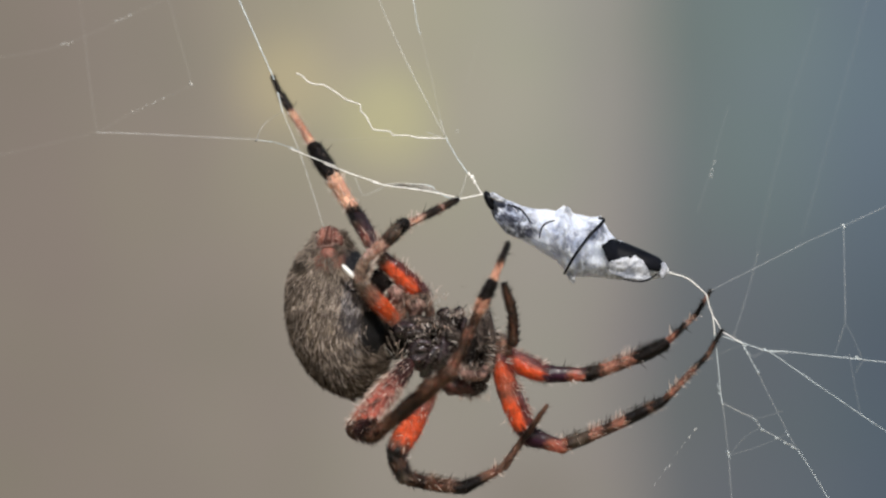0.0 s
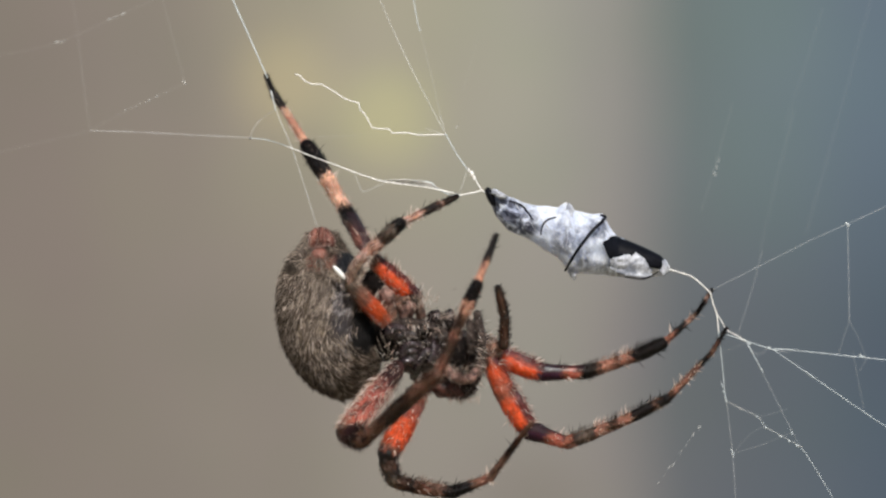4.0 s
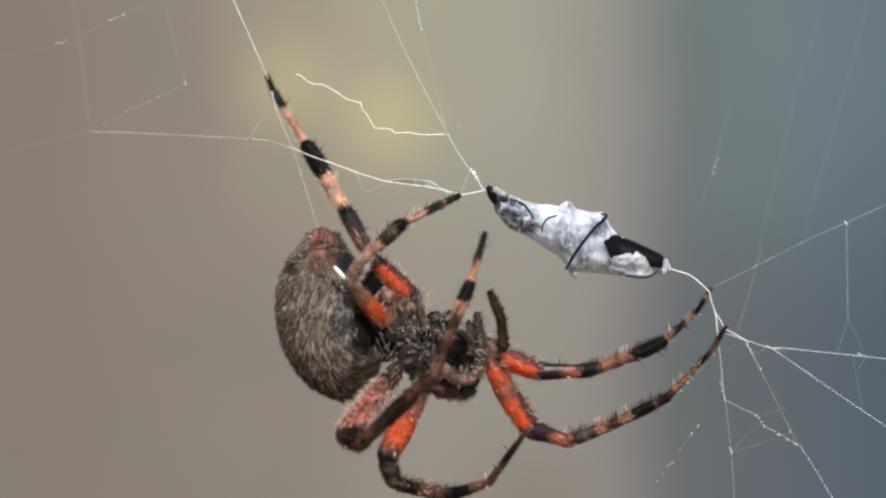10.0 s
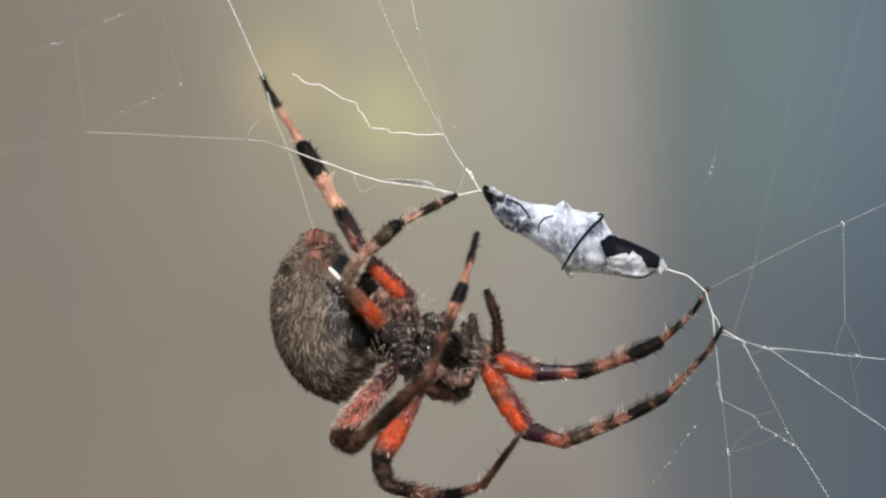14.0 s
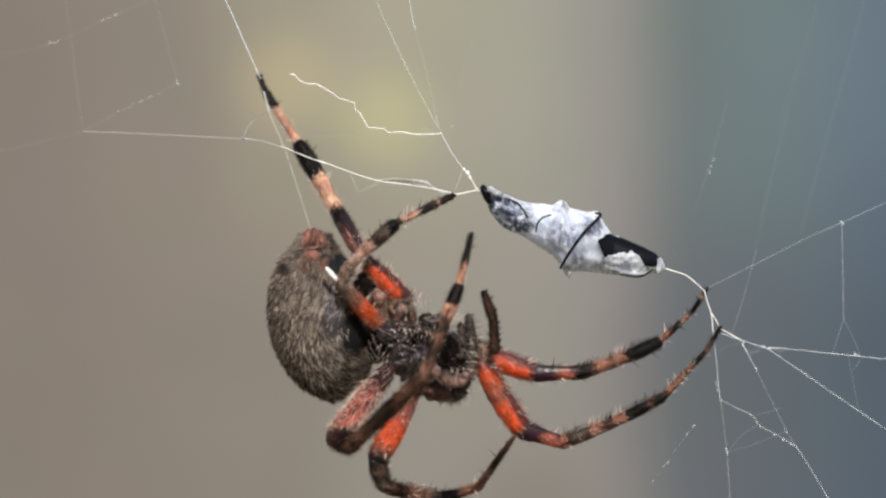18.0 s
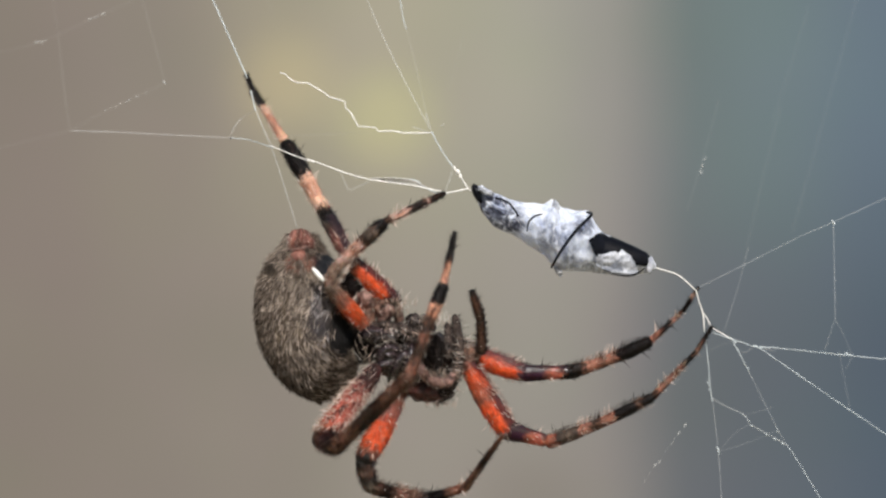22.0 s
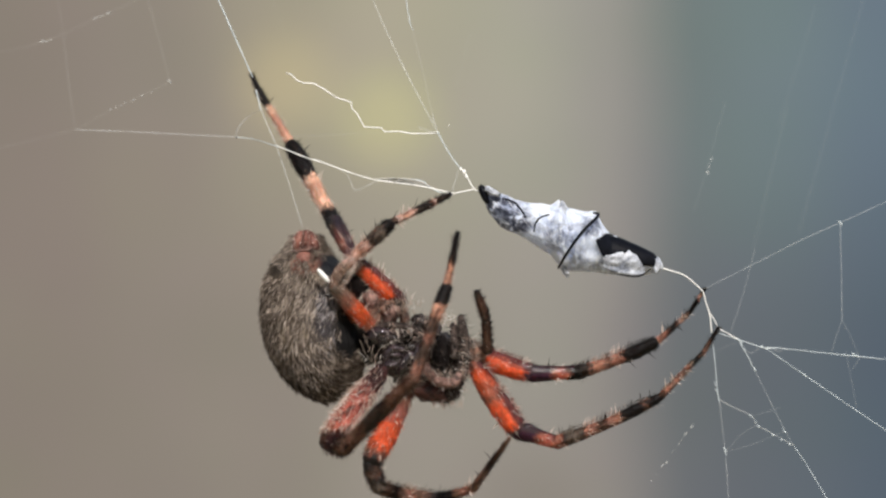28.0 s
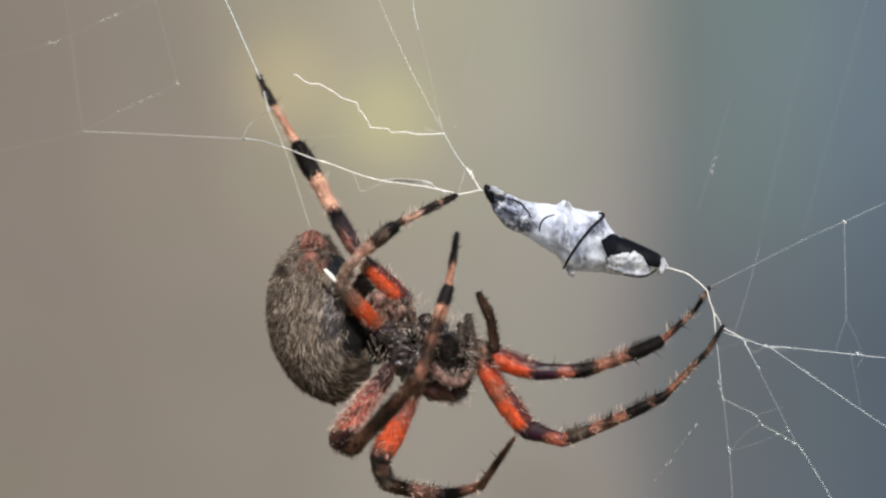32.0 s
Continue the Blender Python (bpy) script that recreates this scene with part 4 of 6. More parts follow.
K_B4 = [
    (0.74, -0.79), (0.69, -0.69), (0.68, -0.54), (0.71, -0.37), (0.71, -0.29), (0.68, -0.27), (0.66, -0.24), (0.63, -0.18), (0.33, -0.07), (0.28, -0.08),
    (0.20, -0.09), (0.12, -0.05), (0.05, -0.01), (-0.03, 0.01), (-0.11, 0.02), (-0.15, 0.05), (-0.15, 0.07), (-0.16, 0.07), (-0.16, 0.07), (-0.20, 0.09),
    (-0.26, 0.13), (-0.31, 0.14), (-0.41, 0.13), (-0.40, 0.12), (-0.42, 0.14), (-0.45, 0.14), (-0.47, 0.14), (-0.49, 0.16), (-0.53, 0.16), (-0.57, 0.16),
    (-0.58, 0.19), (-0.59, 0.21), (-0.60, 0.19), (-0.61, 0.20), (-0.63, 0.23), (-0.65, 0.24), (-0.66, 0.23), (-0.64, 0.27), (-0.70, 0.27), (-0.71, 0.22),
    (-0.77, 0.18), (-0.86, 0.15), (-0.99, 0.12), (-1.11, 0.12)]
K_D1 = [
    (-0.22, -0.05), (-0.22, -0.07), (-0.20, -0.08), (-0.20, -0.07), (-0.19, -0.06), (-0.19, -0.03), (-0.20, -0.00), (-0.12, -0.01), (-0.02, -0.04), (-0.01, -0.00),
    (-0.02, 0.00), (-0.05, 0.00), (-0.06, -0.01), (-0.04, -0.04), (-0.02, -0.07), (-0.02, -0.07), (-0.01, -0.10), (-0.02, -0.13), (-0.04, -0.13), (-0.08, -0.13),
    (-0.10, -0.13), (-0.07, -0.17), (-0.01, -0.15), (-0.08, -0.14), (-0.03, -0.18), (0.01, -0.20), (0.01, -0.22), (0.03, -0.23), (0.02, -0.22), (-0.01, -0.22),
    (-0.01, -0.23), (-0.01, -0.22), (-0.03, -0.21), (-0.01, -0.22), (0.02, -0.23), (0.04, -0.23), (0.03, -0.25), (0.01, -0.24), (0.02, -0.25), (0.01, -0.26),
    (-0.02, -0.24), (-0.05, -0.19), (-0.04, -0.16), (-0.00, -0.14)]
K_D2 = [
    (-0.14, 0.09), (-0.13, 0.06), (-0.12, 0.05), (-0.13, 0.05), (-0.15, 0.03), (-0.19, 0.00), (-0.22, -0.01), (-0.17, 0.00), (-0.03, -0.04), (-0.02, -0.01),
    (-0.03, -0.01), (-0.05, 0.00), (-0.06, 0.01), (-0.04, -0.02), (-0.02, -0.05), (-0.02, -0.05), (-0.01, -0.08), (-0.01, -0.11), (-0.02, -0.11), (-0.07, -0.11),
    (-0.10, -0.12), (-0.06, -0.13), (-0.00, -0.11), (-0.07, -0.13), (-0.04, -0.15), (-0.00, -0.16), (-0.00, -0.16), (0.02, -0.16), (0.02, -0.17), (0.00, -0.17),
    (-0.01, -0.16), (-0.04, -0.16), (-0.06, -0.16), (-0.01, -0.16), (0.03, -0.17), (0.04, -0.18), (0.03, -0.19), (0.01, -0.20), (0.07, -0.16), (0.02, -0.18),
    (0.01, -0.15), (0.02, -0.08), (0.04, -0.04), (0.05, -0.02)]
K_D3 = [
    (0.11, 0.51), (0.10, 0.46), (0.10, 0.43), (0.09, 0.42), (0.08, 0.38), (0.05, 0.30), (0.01, 0.20), (-0.01, 0.14), (0.01, 0.02), (0.01, 0.01), (-0.00, -0.02),
    (-0.01, -0.01), (-0.01, 0.01), (0.00, -0.00), (0.01, -0.03), (0.03, -0.05), (0.04, -0.08), (0.06, -0.10), (0.04, -0.12), (-0.01, -0.13), (-0.04, -0.13),
    (-0.05, -0.15), (-0.04, -0.14), (-0.09, -0.16), (-0.05, -0.16), (-0.01, -0.16), (0.00, -0.16), (0.00, -0.15), (-0.00, -0.15), (-0.01, -0.16), (-0.01, -0.15),
    (-0.01, -0.14), (-0.01, -0.13), (0.02, -0.13), (0.04, -0.13), (0.04, -0.14), (0.03, -0.16), (0.02, -0.20), (0.06, -0.18), (0.02, -0.21), (-0.01, -0.21),
    (-0.02, -0.18), (-0.02, -0.15), (-0.03, -0.14)]
K_D4 = [
    (0.52, 0.94), (0.48, 0.88), (0.46, 0.84), (0.45, 0.81), (0.45, 0.75), (0.44, 0.61), (0.35, 0.40), (0.23, 0.22), (0.08, 0.05), (0.05, 0.00), (0.02, -0.06),
    (0.01, -0.06), (0.02, -0.00), (0.00, -0.01), (-0.03, -0.07), (-0.01, -0.12), (0.02, -0.16), (0.03, -0.19), (-0.01, -0.24), (-0.10, -0.27), (-0.16, -0.28),
    (-0.23, -0.31), (-0.32, -0.32), (-0.33, -0.35), (-0.29, -0.34), (-0.23, -0.31), (-0.20, -0.30), (-0.22, -0.29), (-0.24, -0.28), (-0.24, -0.29), (-0.20, -0.29),
    (-0.17, -0.25), (-0.14, -0.23), (-0.13, -0.22), (-0.12, -0.21), (-0.14, -0.22), (-0.16, -0.25), (-0.16, -0.35), (-0.14, -0.37), (-0.18, -0.42), (-0.23, -0.45),
    (-0.28, -0.48), (-0.31, -0.47), (-0.36, -0.47)]
K_E0 = [
    (-0.17, -0.31), (-0.17, -0.34), (-0.15, -0.34), (-0.13, -0.32), (-0.11, -0.26), (-0.09, -0.18), (-0.06, -0.15), (-0.01, -0.13), (0.04, -0.08), (0.03, -0.09),
    (0.01, -0.09), (0.00, -0.06), (0.01, -0.01), (0.01, 0.01), (0.01, 0.01), (0.02, -0.00), (0.05, -0.02), (0.07, -0.02), (0.05, -0.01), (0.05, 0.00), (0.06, 0.02),
    (0.05, 0.04), (0.08, 0.04), (0.07, 0.05), (0.09, 0.04), (0.10, 0.07), (0.08, 0.12), (0.09, 0.14), (0.11, 0.12), (0.12, 0.08), (0.12, 0.07), (0.14, 0.07),
    (0.15, 0.06), (0.15, 0.05), (0.16, 0.06), (0.18, 0.07), (0.20, 0.06), (0.21, 0.03), (0.17, 0.08), (0.17, 0.03), (0.16, 0.01), (0.13, 0.03), (0.09, 0.07),
    (0.07, 0.11)]
K_E1 = [
    (-0.31, -0.44), (-0.32, -0.45), (-0.30, -0.45), (-0.27, -0.44), (-0.23, -0.39), (-0.15, -0.30), (-0.08, -0.24), (-0.01, -0.18), (0.01, -0.12), (0.01, -0.13),
    (-0.00, -0.12), (0.00, -0.07), (0.01, -0.01), (0.01, 0.01), (0.01, 0.01), (0.04, 0.01), (0.07, -0.00), (0.08, -0.02), (0.08, -0.01), (0.08, 0.01), (0.08, 0.04),
    (0.08, 0.05), (0.13, 0.08), (0.13, 0.06), (0.17, 0.07), (0.22, 0.12), (0.24, 0.15), (0.25, 0.16), (0.27, 0.15), (0.28, 0.13), (0.28, 0.12), (0.29, 0.12),
    (0.30, 0.12), (0.31, 0.11), (0.33, 0.11), (0.34, 0.11), (0.34, 0.11), (0.35, 0.09), (0.33, 0.12), (0.31, 0.06), (0.28, 0.03), (0.24, 0.02), (0.21, 0.06),
    (0.20, 0.09)]
K_E2 = [
    (-0.43, -0.55), (-0.45, -0.55), (-0.42, -0.54), (-0.38, -0.53), (-0.33, -0.49), (-0.21, -0.40), (-0.10, -0.32), (-0.02, -0.22), (-0.01, -0.16), (-0.01, -0.16),
    (-0.01, -0.15), (0.00, -0.09), (0.01, -0.01), (0.01, 0.02), (0.02, 0.01), (0.05, 0.01), (0.09, 0.01), (0.09, -0.01), (0.09, -0.01), (0.10, 0.02), (0.11, 0.06),
    (0.10, 0.05), (0.18, 0.12), (0.17, 0.07), (0.23, 0.10), (0.32, 0.16), (0.37, 0.18), (0.38, 0.18), (0.41, 0.18), (0.41, 0.16), (0.42, 0.16), (0.42, 0.16),
    (0.42, 0.16), (0.44, 0.16), (0.46, 0.16), (0.47, 0.15), (0.46, 0.15), (0.46, 0.14), (0.46, 0.15), (0.43, 0.08), (0.38, 0.04), (0.33, 0.02), (0.31, 0.05),
    (0.31, 0.08)]
K_E3 = [
    (-0.49, -0.60), (-0.48, -0.62), (-0.43, -0.62), (-0.38, -0.62), (-0.29, -0.57), (-0.15, -0.47), (-0.03, -0.38), (0.03, -0.26), (0.03, -0.19), (0.03, -0.20),
    (0.02, -0.21), (0.02, -0.13), (0.01, -0.01), (0.01, 0.02), (0.01, 0.01), (0.03, 0.01), (0.07, 0.01), (0.11, -0.01), (0.12, -0.02), (0.12, 0.03), (0.11, 0.09),
    (0.12, 0.09), (0.16, 0.15), (0.18, 0.14), (0.24, 0.20), (0.32, 0.27), (0.38, 0.31), (0.42, 0.32), (0.44, 0.30), (0.45, 0.26), (0.45, 0.25), (0.46, 0.26),
    (0.46, 0.27), (0.48, 0.26), (0.50, 0.26), (0.50, 0.27), (0.50, 0.26), (0.51, 0.21), (0.54, 0.23), (0.51, 0.14), (0.48, 0.09), (0.43, 0.05), (0.41, 0.07),
    (0.38, 0.08)]
K_E4 = [
    (-0.52, -0.62), (-0.49, -0.64), (-0.43, -0.65), (-0.37, -0.66), (-0.28, -0.61), (-0.12, -0.50), (-0.00, -0.41), (0.05, -0.27), (0.05, -0.20), (0.05, -0.22),
    (0.04, -0.23), (0.02, -0.15), (0.01, -0.01), (0.00, 0.02), (0.01, 0.01), (0.02, 0.02), (0.06, 0.01), (0.11, -0.01), (0.13, -0.02), (0.13, 0.03), (0.12, 0.11),
    (0.13, 0.10), (0.15, 0.16), (0.18, 0.17), (0.24, 0.24), (0.32, 0.32), (0.38, 0.36), (0.43, 0.37), (0.45, 0.36), (0.46, 0.31), (0.47, 0.29), (0.47, 0.31),
    (0.47, 0.31), (0.49, 0.30), (0.51, 0.31), (0.52, 0.32), (0.52, 0.30), (0.53, 0.24), (0.57, 0.26), (0.55, 0.17), (0.52, 0.10), (0.48, 0.06), (0.45, 0.08),
    (0.41, 0.08)]
K_E5 = [
    (-0.54, -0.63), (-0.50, -0.66), (-0.43, -0.67), (-0.37, -0.68), (-0.27, -0.63), (-0.11, -0.52), (0.02, -0.42), (0.07, -0.28), (0.07, -0.21), (0.06, -0.22),
    (0.04, -0.25), (0.03, -0.16), (0.01, -0.02), (0.00, 0.03), (0.01, 0.01), (0.02, 0.02), (0.06, 0.01), (0.11, -0.01), (0.14, -0.02), (0.13, 0.03), (0.12, 0.11),
    (0.14, 0.11), (0.14, 0.17), (0.18, 0.19), (0.24, 0.26), (0.32, 0.35), (0.39, 0.39), (0.44, 0.41), (0.46, 0.39), (0.47, 0.33), (0.48, 0.31), (0.48, 0.33),
    (0.48, 0.34), (0.50, 0.33), (0.52, 0.33), (0.53, 0.35), (0.53, 0.33), (0.54, 0.26), (0.59, 0.28), (0.57, 0.18), (0.54, 0.11), (0.51, 0.07), (0.47, 0.08),
    (0.43, 0.08)]
K_F1 = [
    (-0.83, -0.67), (-0.81, -0.68), (-0.78, -0.68), (-0.74, -0.65), (-0.64, -0.54), (-0.44, -0.36), (-0.32, -0.23), (-0.25, -0.15), (-0.11, -0.09), (-0.07, -0.10),
    (-0.08, -0.11), (-0.06, -0.07), (0.00, -0.01), (0.02, 0.01), (0.01, 0.01), (0.01, 0.01), (0.01, 0.00), (0.03, -0.01), (0.04, -0.02), (0.05, 0.01), (0.07, 0.06),
    (0.06, 0.09), (0.05, 0.15), (0.04, 0.15), (0.05, 0.15), (0.06, 0.17), (0.03, 0.18), (0.02, 0.19), (-0.01, 0.20), (-0.05, 0.15), (-0.08, 0.13), (-0.06, 0.14),
    (0.00, 0.17), (0.06, 0.19), (0.08, 0.22), (0.08, 0.23), (0.11, 0.21), (0.17, 0.18), (0.23, 0.18), (0.18, 0.13), (0.14, 0.12), (0.15, 0.11), (0.21, 0.10),
    (0.24, 0.10)]
K_F2 = [
    (-0.99, -0.62), (-0.96, -0.60), (-0.93, -0.59), (-0.87, -0.57), (-0.67, -0.51), (-0.38, -0.41), (-0.20, -0.35), (-0.09, -0.26), (-0.04, -0.16), (-0.05, -0.16),
    (-0.08, -0.14), (-0.06, -0.08), (0.00, -0.01), (0.02, 0.02), (0.01, 0.01), (0.02, -0.00), (0.05, -0.02), (0.08, -0.02), (0.09, -0.01), (0.10, 0.02), (0.12, 0.06),
    (0.11, 0.05), (0.15, 0.12), (0.18, 0.10), (0.24, 0.10), (0.28, 0.12), (0.31, 0.14), (0.33, 0.16), (0.33, 0.17), (0.30, 0.16), (0.30, 0.15), (0.32, 0.17),
    (0.33, 0.17), (0.33, 0.14), (0.34, 0.14), (0.35, 0.15), (0.35, 0.15), (0.37, 0.14), (0.33, 0.15), (0.32, 0.09), (0.28, 0.06), (0.24, 0.06), (0.22, 0.10),
    (0.19, 0.13)]
K_F3 = [
    (-0.83, -0.66), (-0.80, -0.67), (-0.76, -0.67), (-0.69, -0.67), (-0.51, -0.61), (-0.26, -0.49), (-0.09, -0.40), (-0.01, -0.27), (0.01, -0.19), (0.01, -0.19),
    (-0.02, -0.19), (-0.03, -0.11), (0.00, -0.00), (0.01, 0.02), (0.01, 0.01), (0.02, 0.00), (0.06, -0.01), (0.10, -0.02), (0.10, -0.02), (0.10, 0.02), (0.11, 0.08),
    (0.10, 0.09), (0.13, 0.15), (0.16, 0.14), (0.22, 0.19), (0.27, 0.26), (0.33, 0.27), (0.38, 0.29), (0.40, 0.28), (0.39, 0.24), (0.39, 0.22), (0.40, 0.24),
    (0.40, 0.25), (0.41, 0.23), (0.43, 0.23), (0.44, 0.24), (0.44, 0.23), (0.45, 0.19), (0.46, 0.20), (0.44, 0.12), (0.40, 0.06), (0.36, 0.03), (0.34, 0.07),
    (0.30, 0.10)]
K_F4 = [
    (-0.75, -0.69), (-0.73, -0.71), (-0.68, -0.72), (-0.60, -0.72), (-0.43, -0.66), (-0.19, -0.53), (-0.03, -0.42), (0.03, -0.28), (0.04, -0.21), (0.03, -0.21),
    (0.00, -0.21), (-0.01, -0.12), (-0.00, -0.00), (0.01, 0.03), (0.01, 0.01), (0.02, 0.00), (0.06, -0.01), (0.10, -0.02), (0.10, -0.02), (0.10, 0.02), (0.10, 0.09),
    (0.10, 0.11), (0.12, 0.17), (0.15, 0.16), (0.20, 0.24), (0.27, 0.32), (0.35, 0.34), (0.41, 0.35), (0.43, 0.33), (0.43, 0.28), (0.43, 0.25), (0.44, 0.28),
    (0.44, 0.28), (0.46, 0.27), (0.48, 0.28), (0.48, 0.29), (0.48, 0.27), (0.49, 0.21), (0.53, 0.23), (0.50, 0.13), (0.47, 0.06), (0.42, 0.02), (0.39, 0.05),
    (0.35, 0.09)]
K_F5 = [
    (-0.73, -0.69), (-0.70, -0.72), (-0.65, -0.73), (-0.57, -0.74), (-0.40, -0.68), (-0.17, -0.54), (-0.02, -0.43), (0.05, -0.28), (0.05, -0.22), (0.04, -0.22),
    (0.01, -0.22), (-0.01, -0.13), (-0.00, -0.00), (0.01, 0.03), (0.01, 0.01), (0.02, 0.00), (0.06, -0.01), (0.10, -0.02), (0.10, -0.02), (0.10, 0.02), (0.10, 0.09),
    (0.10, 0.11), (0.11, 0.17), (0.15, 0.17), (0.20, 0.25), (0.27, 0.34), (0.35, 0.36), (0.42, 0.37), (0.44, 0.35), (0.44, 0.29), (0.45, 0.27), (0.45, 0.29),
    (0.45, 0.29), (0.47, 0.28), (0.49, 0.29), (0.50, 0.30), (0.50, 0.28), (0.50, 0.22), (0.55, 0.24), (0.52, 0.14), (0.49, 0.06), (0.44, 0.02), (0.41, 0.04),
    (0.37, 0.08)]
K_F0 = [
    (-0.16, -0.00), (-0.15, -0.00), (-0.14, -0.00), (-0.13, -0.00), (-0.12, -0.00), (-0.10, -0.00), (-0.09, -0.00), (-0.07, -0.00), (-0.02, -0.00), (-0.01, -0.00),
    (-0.00, -0.00), (-0.00, -0.00), (-0.00, -0.00), (-0.00, -0.00), (-0.00, -0.00), (-0.00, -0.00), (-0.00, -0.00), (-0.00, -0.00), (-0.00, -0.00), (-0.00, -0.00),
    (-0.00, -0.00), (-0.00, -0.00), (-0.00, -0.00), (-0.00, -0.00), (-0.00, -0.00), (-0.00, -0.00), (-0.00, -0.00), (-0.00, -0.00), (-0.00, -0.00), (-0.00, -0.00),
    (-0.00, -0.00), (-0.00, -0.00), (-0.00, -0.00), (-0.00, -0.00), (-0.00, -0.00), (-0.00, -0.00), (-0.00, -0.00), (-0.00, -0.00), (-0.00, -0.00), (-0.00, -0.00),
    (-0.00, -0.00), (-0.00, -0.00), (-0.00, -0.00), (-0.00, -0.00)]
K_P2 = [
    (0.28, 0.35), (0.28, 0.35), (0.29, 0.35), (0.30, 0.37), (0.35, 0.39), (0.43, 0.39), (0.47, 0.37), (0.45, 0.36), (0.43, 0.24), (0.40, 0.19), (0.30, 0.09),
    (0.17, 0.03), (0.07, 0.03), (0.01, 0.04), (0.01, 0.07), (0.05, 0.12), (0.11, 0.16), (0.15, 0.20), (0.14, 0.26), (0.09, 0.32), (0.05, 0.35), (0.02, 0.33),
    (0.00, 0.32), (0.03, 0.30), (0.09, 0.31), (0.16, 0.33), (0.23, 0.35), (0.26, 0.36), (0.22, 0.38), (0.20, 0.37), (0.19, 0.38), (0.17, 0.42), (0.16, 0.45),
    (0.15, 0.47), (0.16, 0.49), (0.14, 0.50), (0.13, 0.48), (0.14, 0.44), (0.13, 0.44), (0.12, 0.39), (0.08, 0.34), (0.02, 0.27), (-0.05, 0.23), (-0.15, 0.18)]
K_P1 = [
    (0.11, 0.14), (0.11, 0.14), (0.11, 0.14), (0.12, 0.15), (0.14, 0.16), (0.17, 0.16), (0.19, 0.15), (0.18, 0.15), (0.17, 0.10), (0.16, 0.08), (0.12, 0.04),
    (0.07, 0.01), (0.03, 0.01), (0.01, 0.02), (0.00, 0.03), (0.02, 0.05), (0.05, 0.06), (0.06, 0.08), (0.05, 0.10), (0.04, 0.13), (0.02, 0.14), (0.01, 0.13),
    (0.00, 0.13), (0.01, 0.12), (0.03, 0.12), (0.07, 0.13), (0.09, 0.14), (0.10, 0.15), (0.09, 0.15), (0.08, 0.15), (0.08, 0.15), (0.07, 0.17), (0.06, 0.18),
    (0.06, 0.19), (0.06, 0.20), (0.06, 0.20), (0.05, 0.19), (0.05, 0.18), (0.05, 0.18), (0.05, 0.16), (0.03, 0.13), (0.01, 0.11), (-0.02, 0.09), (-0.06, 0.07)]
K_B2 = [(x, z, d) for (x, z), d in zip(K_B2, K_B2_DEPTH)]
K_B3 = [(x, z, d) for (x, z), d in zip(K_B3, K_B3_DEPTH)]
K_B4 = [(x, z, d) for (x, z), d in zip(K_B4, K_B4_DEPTH)]
K_D3 = [(x, z, d) for (x, z), d in zip(K_D3, K_D3_DEPTH)]
K_D4 = [(x, z, d) for (x, z), d in zip(K_D4, K_D4_DEPTH)]


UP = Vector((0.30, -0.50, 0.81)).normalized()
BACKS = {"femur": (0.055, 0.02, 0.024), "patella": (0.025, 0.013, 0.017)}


def spine_mesh(material, r):
    """A stiff, slightly bent spine, 0.62 mm long, that all spines of a colour share."""
    rings = []
    for k in range(5):
        f = k / 4
        rings.append([((0.05 * f * f + r * (1.02 - f) * math.cos(a)) * MM, r * (1.02 - f) * math.sin(a) * MM, 0.62 * f * MM) for a in (2 * math.pi * j / 5 for j in range(5))])
    return rings_mesh("spine", rings, material)


SPINES = (spine_mesh(M_SETAE_PALE, 0.036), spine_mesh(M_SETAE_DARK, 0.03))


